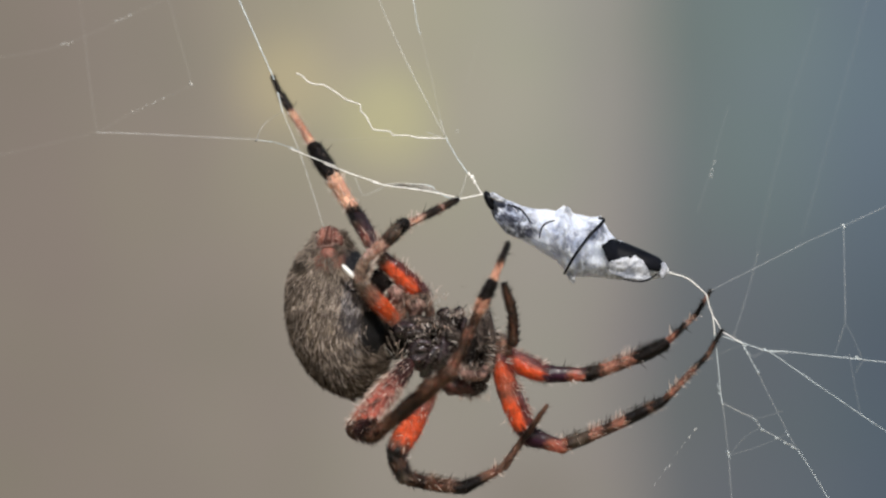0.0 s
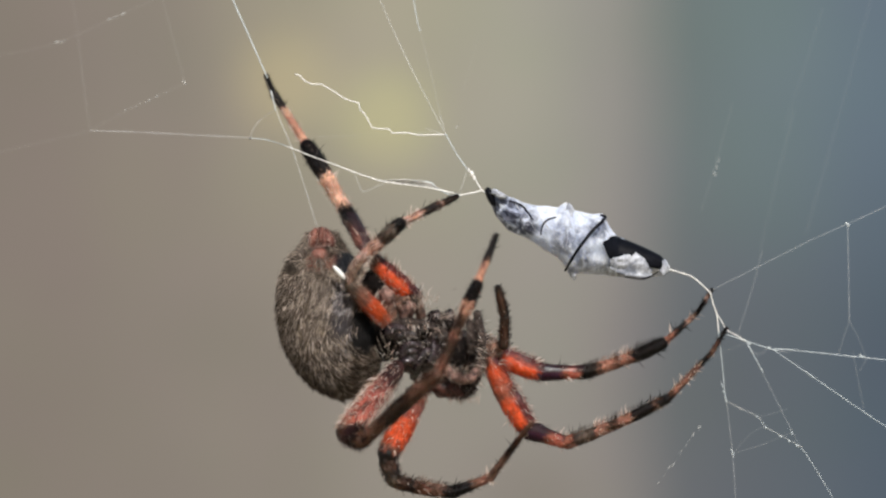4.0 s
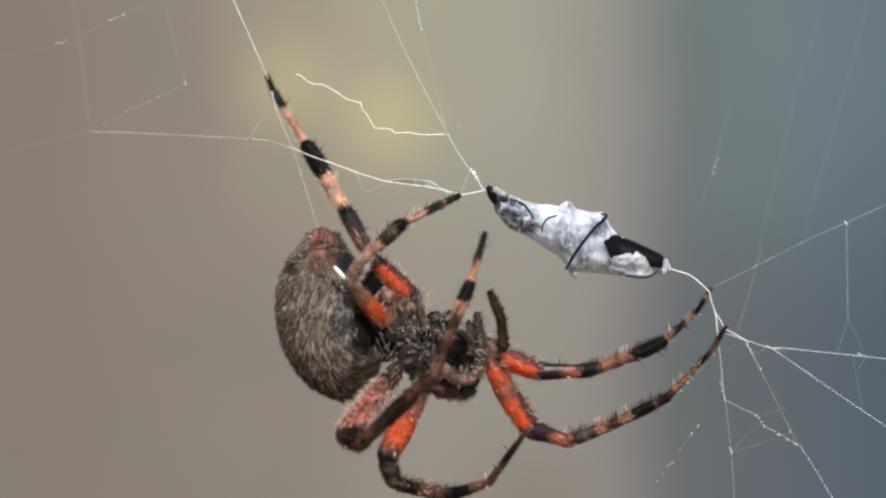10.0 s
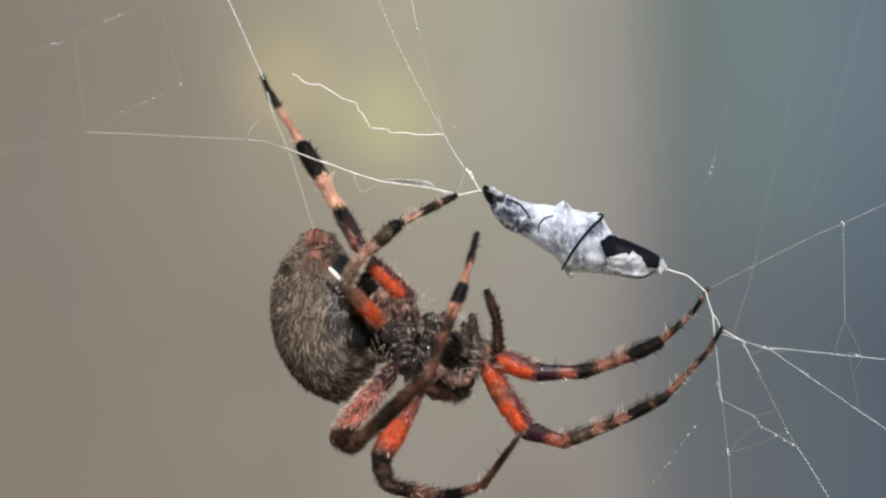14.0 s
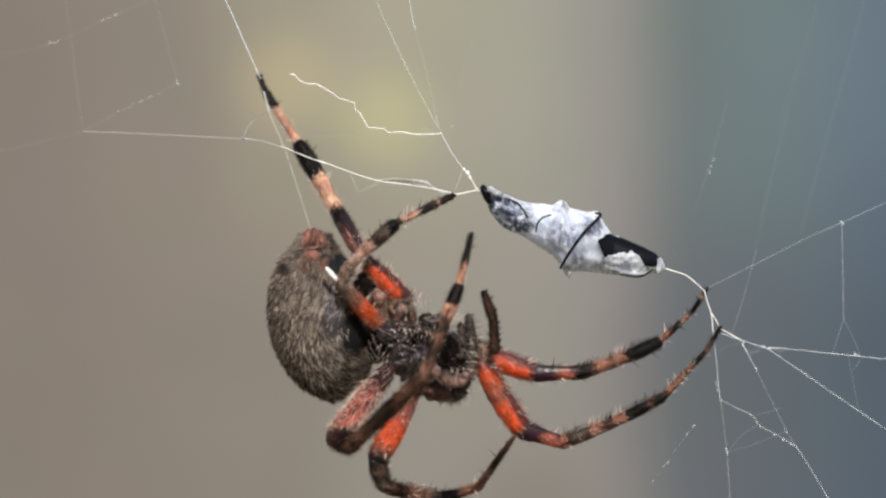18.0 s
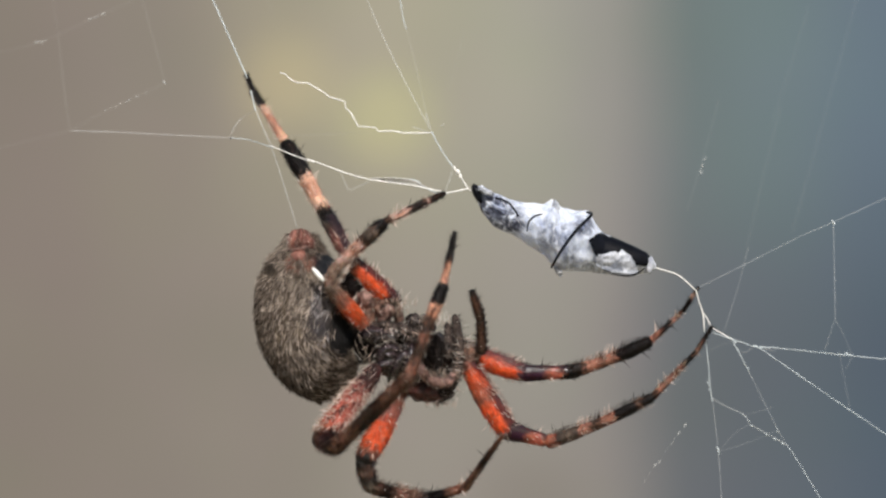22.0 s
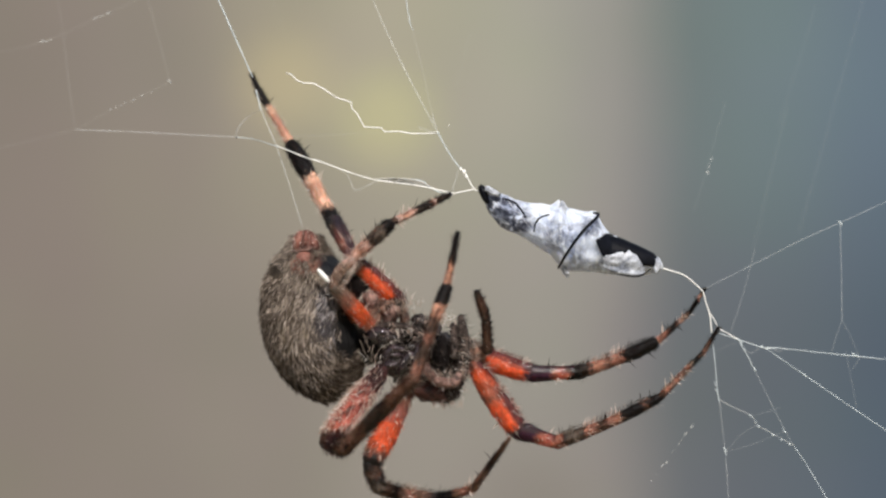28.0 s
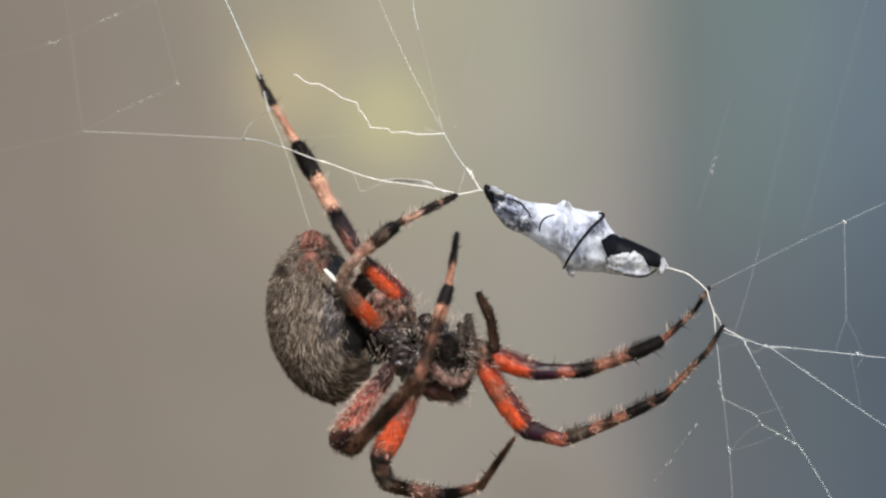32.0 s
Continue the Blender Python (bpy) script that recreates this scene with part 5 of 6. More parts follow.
def leg(seed, joints, segments, tracks, backs=False):
    """A leg from the hip to the claw. segments: name, radii, bands, pale hairs, dark hairs, spines."""
    rng = random.Random(seed)
    joints = [own(j) for j in joints]
    for i, (name, radii, bands, pale, dark, spines) in enumerate(segments):
        a, b = joints[i], joints[i + 1]
        length, m = (b - a).length, aim(a, b)
        up = m.to_3x3().inverted() @ UP
        up = Vector((up.x, up.y, 0)).normalized()
        r = sum(radii) / len(radii)
        bare = (seed, name) in ((5, "patella"), (6, "patella"))
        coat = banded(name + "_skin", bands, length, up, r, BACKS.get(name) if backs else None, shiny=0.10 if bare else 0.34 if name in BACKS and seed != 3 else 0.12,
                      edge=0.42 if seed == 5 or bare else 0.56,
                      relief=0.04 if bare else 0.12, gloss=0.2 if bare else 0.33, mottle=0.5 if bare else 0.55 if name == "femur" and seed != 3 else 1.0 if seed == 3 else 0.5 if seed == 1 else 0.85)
        lift = m.to_3x3().inverted() @ Vector((-0.85, 0, 0.5)) if (seed, name) == (2, "patella") else up
        lift = Vector((lift.x, lift.y, 0)).normalized()
        bow = 0.22 if (seed, name) == (2, "patella") else -0.035 * length if name in ("tibia", "femur") and seed in (4, 5, 6) else 0.0
        ob = part(name, limb(name, length, radii, coat, seed=seed * 7.3 + i, bow=lift * bow), spider, m=m)
        part("fuzz", limb_hairs("fuzz", rng, length, radii, int((60 if bare else 330) * length * r), 0.18 + 0.28 * r, 0.024, 0.9, coat), ob, "fine flat-lying hairs", "stuff")
        if name == "femur":
            rows = []
            for _ in range(int({1: 12, 2: 10, 3: 110, 4: 9, 5: 7, 6: 8}.get(seed, 34) * length * r)):
                s, t = rng.uniform(0, 1), rng.uniform(0, 2 * math.pi)
                out = Vector((math.cos(t), math.sin(t), 0))
                root = out * float(np.interp(s, np.linspace(0, 1, len(radii)), radii)) * 0.97 + Vector((0, 0, s * length))
                rows.append((root, out * 0.75 + Vector((0, 0, rng.uniform(0.4, 1.1))), Vector((0, 0, rng.uniform(0.2, 0.6))) - out * 0.45, rng.uniform(0.25, 0.5), rng.uniform(0.02, 0.034)))
            part("long_setae", long_hairs("long_setae", rows, M_SETAE_PALE), ob, "bent pale hairs", "stuff")
        if pale:
            part("setae", limb_hairs("setae", rng, length, radii, int(pale * 2.2), 0.24 + 0.32 * r, 0.026, 0.6, M_SETAE_PALE, bands=bands), ob, "pale fine hairs", "stuff")
        if dark:
            part("setae", limb_hairs("setae", rng, length, radii, int(dark * 1.8), 0.22 + 0.3 * r, 0.024, 0.8, M_SETAE_DARK, bands=bands, pale=False), ob, "dark fine hairs", "stuff")
        for _ in range(int(spines * 1.25)):
            along, turn = rng.uniform(0.03, 0.97), math.atan2(up.y, up.x) + (rng.uniform(-0.8, 0.8) if rng.random() < 0.75 else rng.uniform(0, 6.28))
            out = Vector((math.cos(turn), math.sin(turn), 0))
            root = out * float(np.interp(along, np.linspace(0, 1, len(radii)), radii)) * 0.9 + Vector((0, 0, along * length)) + lift * bow * math.sin(math.pi * along)
            tip = root + (out + Vector((rng.uniform(-0.2, 0.2), rng.uniform(-0.2, 0.2), rng.uniform(0.2, 0.7)))) * 0.5
            spine = part("spine", SPINES[0 if brightness(bands, along) > 0.1 else 1], ob, m=aim(root, tip))
            spine.scale = (1, 1, rng.uniform(0.7, 1.15) * (0.5 if seed == 7 else 1.0))
        RIG.append((ob, a, b, tracks[i], tracks[i + 1]))


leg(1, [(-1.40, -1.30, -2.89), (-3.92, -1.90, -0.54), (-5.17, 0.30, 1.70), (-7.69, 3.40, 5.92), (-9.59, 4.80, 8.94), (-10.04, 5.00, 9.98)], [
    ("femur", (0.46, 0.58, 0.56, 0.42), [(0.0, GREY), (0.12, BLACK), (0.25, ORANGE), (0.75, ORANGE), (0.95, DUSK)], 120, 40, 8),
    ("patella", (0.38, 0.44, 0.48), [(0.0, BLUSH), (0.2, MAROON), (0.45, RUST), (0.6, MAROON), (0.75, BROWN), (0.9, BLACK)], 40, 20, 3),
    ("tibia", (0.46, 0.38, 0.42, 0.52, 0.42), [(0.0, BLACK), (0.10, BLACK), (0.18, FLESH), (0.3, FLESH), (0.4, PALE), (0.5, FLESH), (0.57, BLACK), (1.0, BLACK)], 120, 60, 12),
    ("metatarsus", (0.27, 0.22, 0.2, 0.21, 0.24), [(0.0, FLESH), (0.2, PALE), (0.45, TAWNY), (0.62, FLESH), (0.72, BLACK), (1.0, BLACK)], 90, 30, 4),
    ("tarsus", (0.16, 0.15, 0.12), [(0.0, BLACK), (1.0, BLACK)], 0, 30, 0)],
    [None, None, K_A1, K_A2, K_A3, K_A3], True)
leg(2, [(-2.90, -1.75, -4.38), (-5.10, -3.00, -1.95), (-4.19, -3.00, -0.38), (-2.21, -2.80, 1.42), (0.00, -1.60, 2.53), (0.99, -0.80, 3.02)], [
    ("femur", (0.38, 0.50, 0.37), [(0.0, BROWN), (0.12, RUST), (0.28, EMBER), (0.5, EMBER), (0.64, RUST), (0.82, DUSK), (1.0, GREY)], 22, 40, 3),
    ("patella", (0.34, 0.33, 0.30), [(0.0, DULL), (0.3, DRAB), (0.7, DRAB), (1.0, BLUSH)], 170, 30, 4),
    ("tibia", (0.28, 0.36, 0.42, 0.34), [(0.0, BLUSH), (0.18, PALE), (0.33, BLUSH), (0.43, BROWN), (0.5, SOOT), (0.72, GREY), (0.85, BLACK), (1.0, BLACK)], 90, 50, 8),
    ("metatarsus", (0.22, 0.2, 0.22, 0.25), [(0.0, SOOT), (0.1, BROWN), (0.18, BLUSH), (0.36, PALE), (0.5, BLUSH), (0.59, SOOT), (0.92, BLACK), (1.0, DULL)], 110, 20, 9),
    ("tarsus", (0.20, 0.19, 0.14), [(0.0, BLUSH), (0.14, BROWN), (0.3, SOOT), (1.0, BLACK)], 10, 30, 0)],
    [None, None, K_G1, K_G2, K_G3, K_G3])
leg(3, [(-2.46, -2.40, -6.60), (-5.36, -4.20, -10.31), (-4.43, -5.40, -10.64), (-0.37, -8.60, -6.80), (1.61, -8.00, -1.88), (2.48, -7.00, 0.87)], [
    ("femur", (0.46, 0.64, 0.70, 0.62), [(0.0, PLUM), (0.2, PLUM), (0.42, ROSE), (0.8, PINK), (0.93, RUST), (1.0, BROWN)], 420, 60, 18),
    ("patella", (0.60, 0.64, 0.5), [(0.0, BROWN), (0.4, PLUM), (0.8, BLACK), (1.0, BROWN)], 150, 110, 6),
    ("tibia", (0.40, 0.38, 0.44, 0.40, 0.36), [(0.0, BROWN), (0.12, DULL), (0.26, BROWN), (0.34, SOOT), (0.55, SOOT), (0.66, BROWN), (0.8, DULL), (0.9, BROWN), (1.0, DULL)], 140, 200, 10),
    ("metatarsus", (0.31, 0.29, 0.28, 0.27, 0.40, 0.32), [(0.0, BROWN), (0.08, TAWNY), (0.16, BROWN), (0.26, SOOT), (0.36, BROWN), (0.42, MUTED), (0.46, BROWN), (0.52, SOOT), (0.61, BROWN), (0.68, PALE), (0.76, PALE), (0.81, BLACK), (1.0, BLACK)], 50, 60, 6),
    ("tarsus", (0.25, 0.20, 0.19, 0.22, 0.17, 0.18, 0.12), [(0.0, PALE), (0.38, PALE), (0.47, BLACK), (1.0, BLACK)], 10, 40, 2)],
    [None, K_B1, K_B1, K_B2, K_B3, K_B4])
leg(4, [(-0.92, -0.60, -7.35), (-3.10, -1.00, -11.66), (-2.66, -1.00, -13.05), (0.67, -1.00, -13.72), (2.66, -1.90, -13.01), (4.83, -4.00, -9.88)], [
    ("femur", (0.46, 0.62, 0.70, 0.60), [(0.0, PLUM), (0.2, RUST), (0.42, ROSE), (0.55, ORANGE), (0.8, ORANGE), (0.9, RUST), (1.0, BLACK)], 60, 60, 8),
    ("patella", (0.50, 0.50, 0.44), [(0.0, BLACK), (0.4, BROWN), (0.7, BLACK), (1.0, GREY)], 60, 50, 3),
    ("tibia", (0.42, 0.40, 0.41, 0.38), [(0.0, GREY), (0.15, BROWN), (0.3, BLACK), (0.42, DUSK), (0.56, MUTED), (0.66, BROWN), (0.76, DULL), (0.9, BLACK), (1.0, BLACK)], 130, 50, 16),
    ("metatarsus", (0.37, 0.31, 0.25, 0.24), [(0.0, BLACK), (0.4, BLACK), (0.6, DUSK), (0.8, MUTED), (1.0, DUSK)], 40, 50, 6),
    ("tarsus", (0.25, 0.2, 0.17, 0.10), [(0.0, DUSK), (0.25, DUSK), (0.5, BLACK), (0.8, BROWN), (1.0, DUSK)], 20, 40, 2)],
    [None, K_D1, K_D2, K_D2, K_D3, K_D4])
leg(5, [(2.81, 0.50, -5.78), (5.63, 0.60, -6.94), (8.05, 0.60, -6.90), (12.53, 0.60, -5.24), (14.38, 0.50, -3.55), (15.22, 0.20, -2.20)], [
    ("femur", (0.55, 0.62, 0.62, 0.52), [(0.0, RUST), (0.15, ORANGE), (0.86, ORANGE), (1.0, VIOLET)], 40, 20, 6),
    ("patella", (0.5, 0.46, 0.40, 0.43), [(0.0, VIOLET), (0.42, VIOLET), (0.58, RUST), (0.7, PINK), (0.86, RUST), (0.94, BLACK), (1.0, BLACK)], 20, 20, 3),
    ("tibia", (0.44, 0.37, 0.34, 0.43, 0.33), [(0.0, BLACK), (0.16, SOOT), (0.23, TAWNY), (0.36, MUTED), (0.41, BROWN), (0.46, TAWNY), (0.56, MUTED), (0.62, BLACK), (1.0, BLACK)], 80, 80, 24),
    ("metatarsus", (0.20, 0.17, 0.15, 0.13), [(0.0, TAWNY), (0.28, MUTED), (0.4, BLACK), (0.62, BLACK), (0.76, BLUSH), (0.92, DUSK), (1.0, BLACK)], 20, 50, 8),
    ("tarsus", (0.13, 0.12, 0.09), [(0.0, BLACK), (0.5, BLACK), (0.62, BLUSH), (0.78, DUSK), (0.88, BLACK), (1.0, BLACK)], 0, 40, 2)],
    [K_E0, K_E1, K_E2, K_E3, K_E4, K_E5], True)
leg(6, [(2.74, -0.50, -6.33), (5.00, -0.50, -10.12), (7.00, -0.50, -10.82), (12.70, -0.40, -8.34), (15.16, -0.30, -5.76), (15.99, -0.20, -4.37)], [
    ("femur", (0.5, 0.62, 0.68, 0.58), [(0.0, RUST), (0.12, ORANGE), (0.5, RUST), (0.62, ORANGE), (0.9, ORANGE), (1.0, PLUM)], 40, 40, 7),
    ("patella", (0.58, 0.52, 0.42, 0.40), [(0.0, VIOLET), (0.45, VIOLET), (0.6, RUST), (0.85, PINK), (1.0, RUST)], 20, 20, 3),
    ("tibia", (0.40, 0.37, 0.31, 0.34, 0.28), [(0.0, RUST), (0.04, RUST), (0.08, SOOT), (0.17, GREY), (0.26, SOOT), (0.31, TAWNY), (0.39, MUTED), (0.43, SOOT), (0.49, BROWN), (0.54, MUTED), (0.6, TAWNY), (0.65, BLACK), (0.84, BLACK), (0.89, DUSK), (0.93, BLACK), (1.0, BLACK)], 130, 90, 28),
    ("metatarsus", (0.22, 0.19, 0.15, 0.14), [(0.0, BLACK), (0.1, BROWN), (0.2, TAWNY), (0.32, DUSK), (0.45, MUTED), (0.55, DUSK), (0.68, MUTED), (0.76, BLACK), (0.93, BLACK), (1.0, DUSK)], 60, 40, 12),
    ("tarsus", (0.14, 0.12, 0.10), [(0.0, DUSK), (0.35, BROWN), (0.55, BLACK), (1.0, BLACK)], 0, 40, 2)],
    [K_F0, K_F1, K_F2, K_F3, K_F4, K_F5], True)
leg(7, [(3.46, -1.20, -5.55), (3.33, -1.50, -3.93), (2.66, -1.80, -2.44)], [
    ("palp_tibia", (0.30, 0.27, 0.27), [(0.0, SOOT), (0.5, BROWN), (1.0, SOOT)], 60, 40, 24),
    ("palp_tarsus", (0.27, 0.26, 0.17), [(0.0, SOOT), (0.6, BROWN), (0.85, SOOT), (1.0, BLACK)], 40, 50, 24)],
    [None, K_P1, K_P2])

# ---- the wrapped prey ----
PREY = Vector((7.68, 0.00, 0.99))
prey = tagged(new("wrapped_prey"), "insect wrapped in crumpled white silk with black legs showing", "prey")
prey.location = HOME + PREY * MM


def there(p):
    return Vector(p) - PREY


WRAP_X = [2.61, 3.06, 3.70, 4.66, 5.61, 6.57, 7.02, 7.27, 7.59, 8.48, 9.12, 9.44, 9.92, 10.71, 11.67, 12.37, 12.88]
WRAP_TOP = [3.38, 3.51, 3.12, 2.74, 2.52, 2.39, 2.68, 2.42, 2.17, 2.04, 2.01, 1.37, 0.77, 0.45, 0.03, -0.32, -0.92]
WRAP_LOW = [3.19, 2.01, 1.24, 0.77, 0.22, -0.41, -0.99, -1.24, -1.24, -1.37, -1.43, -1.47, -1.47, -1.53, -1.56, -1.43, -1.24]


# Folds in the silk: where each crosses the middle, how it leans as it goes round, how proud it stands.
FOLDS = [(7.05, 0.15, 0.09), (7.45, -0.25, 0.07), (6.65, 0.45, 0.07), (7.85, -0.55, 0.06), (6.10, 0.7, 0.05), (8.7, 0.5, 0.08), (9.1, -0.3, 0.05), (5.2, 0.9, 0.05), (4.5, 0.5, 0.04), (8.2, 0.9, 0.05)]


def on_wrap(x, a, proud=1.0):
    """A place on the wrapping: x along it, a round it; proud above 1 stands off it."""
    hi, lo = np.interp(x, WRAP_X, WRAP_TOP), np.interp(x, WRAP_X, WRAP_LOW)
    c, r = (hi + lo) / 2, (hi - lo) / 2
    u = Vector((x * 0.45, math.cos(a) * 1.1, math.sin(a) * 1.1))
    d = 0.0
    for x0, lean, height in FOLDS:
        off = x - x0 - lean * a
        d += height * math.exp(-(off / 0.10) ** 2) - 0.6 * height * math.exp(-((off - 0.24) / 0.16) ** 2)
    crease = abs(noise.noise(u * 1.1)) * 0.42 + abs(noise.noise(u * 2.3 + Vector((3, 1, 7)))) * 0.2
    d = (1.05 + d * max(0.0, math.cos(a)) - crease * (0.25 + 0.75 * abs(math.cos(a)))) * proud
    return there((x, -r * 0.88 * d * math.cos(a), c + r * d * math.sin(a)))


def wrapping():
    rings = [[on_wrap(WRAP_X[0] + (WRAP_X[-1] - WRAP_X[0]) * i / 169, 2 * math.pi * j / 72) * MM for j in range(72)] for i in range(170)]
    return part("silk_wrapping", rings_mesh("silk_wrapping", rings, M_WRAP), prey, "crumpled bluish-white silk sheet")


wrapping()
lump("head", prey, there((2.83, -0.30, 3.03)), (0.25, 0.42, 0.62), M_PREY, "black shiny insect head", (0, -25, 0))


def wing_case():
    """The bare black end of the insect, a curved shell between torn edges of the silk."""
    at = [9.06, 9.25, 9.50, 9.82, 10.24, 10.71, 11.19, 11.45, 11.67, 12.15, 12.63]
    low = (0.0, -0.2, -0.34, -0.1, 0.1, 0.22, 0.34, 0.0, -0.3, -0.42, -0.25)
    top = (0.05, 0.2, 0.6, 1.15, 1.9, 1.9, 1.9, 1.9, 1.9, 1.9, 1.9)
    rows = []
    for proud in (1.06, 0.8):
        for i in range(44):
            x = at[0] + (at[-1] - at[0]) * i / 43
            frays = 0.12 * noise.noise((x * 3.1, 0.5, 2.0)) + 0.06 * noise.noise((x * 9.0, 4.5, 2.0))
            lo, hi = np.interp(x, at, low) + frays, np.interp(x, at, top) + frays
            for j in range(16):
                a = lo + (hi - lo) * j / 15
                c, r = (np.interp(x, WRAP_X, WRAP_TOP) + np.interp(x, WRAP_X, WRAP_LOW)) / 2, (np.interp(x, WRAP_X, WRAP_TOP) - np.interp(x, WRAP_X, WRAP_LOW)) / 2
                rows.append(there((x, -r * 0.9 * proud * math.cos(a), c + r * min(proud, 1.03) * math.sin(a))) * MM)
    n, faces = 44 * 16, []
    for i in range(43):
        for j in range(15):
            k = i * 16 + j
            faces += [(k, k + 16, k + 17, k + 1), (n + k, n + k + 1, n + k + 17, n + k + 16)]
    edge = [j for j in range(16)] + [i * 16 + 15 for i in range(1, 44)] + [43 * 16 + j for j in range(14, -1, -1)] + [i * 16 for i in range(42, 0, -1)]
    faces += [(p, q, n + q, n + p) for p, q in zip(edge, edge[1:] + edge[:1])]
    part("wing_case", mesh("wing_case", rows, faces, M_PREY), prey, "bare blue-black wing case")


wing_case()


def torn_flap():
    """Silk torn off the wing case: a thick, ragged sheet that stands a little off it."""
    at = [9.45, 9.75, 10.10, 10.45, 10.75, 10.95, 11.15, 11.40, 11.60, 11.85]
    rim = (-0.55, -0.42, -0.30, -0.24, -0.34, -0.12, -0.28, -0.50, -0.85, -1.20)
    low = (-1.00, -1.20, -1.35, -1.45, -1.50, -1.52, -1.54, -1.55, -1.54, -1.50)
    wide, deep, rows = 56, 12, []
    for off in (0.12, 0.02):
        for i in range(wide):
            x = at[0] + (at[-1] - at[0]) * i / (wide - 1)
            c, r = (np.interp(x, WRAP_X, WRAP_TOP) + np.interp(x, WRAP_X, WRAP_LOW)) / 2, (np.interp(x, WRAP_X, WRAP_TOP) - np.interp(x, WRAP_X, WRAP_LOW)) / 2
            high = np.interp(x, at, rim) + 0.10 * noise.noise((x * 4.1, 0.3, 1.0)) + 0.07 * noise.noise((x * 11.0, 2.3, 1.0))
            for j in range(deep):
                f = j / (deep - 1)
                z = float(np.interp(x, at, low) + (high - np.interp(x, at, low)) * f)
                lean = max(0.78, math.sqrt(max(0.05, 1 - min(1.0, abs((z - c) / r)) ** 2)))
                crumple = 0.16 * abs(noise.noise((x * 2.2, z * 3.0, 5.0))) + 0.05 * noise.noise((x * 6.0, z * 5.0, 8.0))
                rows.append(there((x, -r * 0.97 * lean - off - crumple, z)) * MM)
    n, faces = wide * deep, []
    for i in range(wide - 1):
        for j in range(deep - 1):
            k = i * deep + j
            faces += [(k, k + deep, k + deep + 1, k + 1), (n + k, n + k + 1, n + k + deep + 1, n + k + deep)]
    edge = list(range(deep)) + [i * deep + deep - 1 for i in range(1, wide)] + [(wide - 1) * deep + j for j in range(deep - 2, -1, -1)] + [i * deep for i in range(wide - 2, 0, -1)]
    faces += [(p, q, n + q, n + p) for p, q in zip(edge, edge[1:] + edge[:1])]
    part("silk_flap", mesh("silk_flap", rows, faces, M_TORN), prey, "torn white silk under the wing case")


torn_flap()
lump("silk_tuft", prey, there((12.55, -0.30, -1.02)), (0.22, 0.28, 0.45), M_TORN, "", (0, 10, 0), rough=0.4)
lump("silk_tuft", prey, there((7.38, -0.50, -1.30)), (0.2, 0.15, 0.3), M_TORN, "", (0, -20, 0), rough=0.5)
lump("silk_tuft", prey, there((3.28, -0.75, 3.16)), (0.46, 0.3, 0.17), M_TORN, "", (0, 24, 0), rough=0.5)
lump("silk_tuft", prey, there((7.19, -0.60, 2.07)), (0.25, 0.35, 0.5), M_TORN, "", (0, 8, 0), rough=0.4)
for places, r in ((((3.81, -1.35, 2.79), (4.47, -1.50, 2.57), (4.88, -1.50, 2.12), (5.13, -1.50, 1.71)), 0.055), (((5.58, -1.60, 0.89), (5.70, -1.65, 1.43), (6.02, -1.60, 1.74), (6.47, -1.50, 1.87)), 0.05),
                  (((8.97, -0.70, 1.97), (9.21, -1.10, 1.81), (8.42, -1.85, 1.04), (7.53, -1.85, -0.13), (6.96, -0.90, -1.14)), 0.085), (((10.29, -0.90, -1.49), (11.25, -0.90, -1.62), (11.81, -1.00, -1.46), (12.20, -1.00, -1.18)), 0.05)):
    line = bowed(places)
    rod("insect_leg", prey, line, [r * (0.7 + 0.45 * math.sin(math.pi * (k + 1) / (len(line) + 1))) for k in range(len(line))], M_PREY, "thin black insect leg", about=PREY)
wind = random.Random(11)
for _ in range(22):
    x, lean = wind.uniform(5.0, 9.60), wind.uniform(-1.8, 1.8)
    low, high = wind.uniform(-1.5, -0.3), wind.uniform(0.5, 1.5)
    loop = [on_wrap(x + lean * a, a, 1.03) for a in (low + (high - low) * k / 12 for k in range(13))]
    rod("silk_thread", prey, loop, wind.uniform(0.007, 0.014), M_WOUND, sides=5)

# ---- the web ----
web = tagged(new("spider_web"), "torn orb web of fine white silk holding the spider", "spider web")
web.location = HOME
SWAY = []
THINNER = {"blurred_silk": 1.0, "faint_silk": 1.0, "silk_cord": 0.66, "silk_thread": 0.62}


def strand(places, r, material, top=0.0, left=0.0, soft=True, label="", swing=0.0):
    """A thread through places. top and left: how far it goes with the upper and the left part of the web; swing: degrees it hangs turned at the start."""
    start = Vector(places[0])
    ob = rod("strand", web, bowed(places) if soft and len(places) > 2 else places, r * THINNER.get(material.name, 0.7), material, label, 6, Matrix.Translation(start * MM), start)
    if top or left:
        SWAY.append((ob, start, top, left, swing))
    return ob


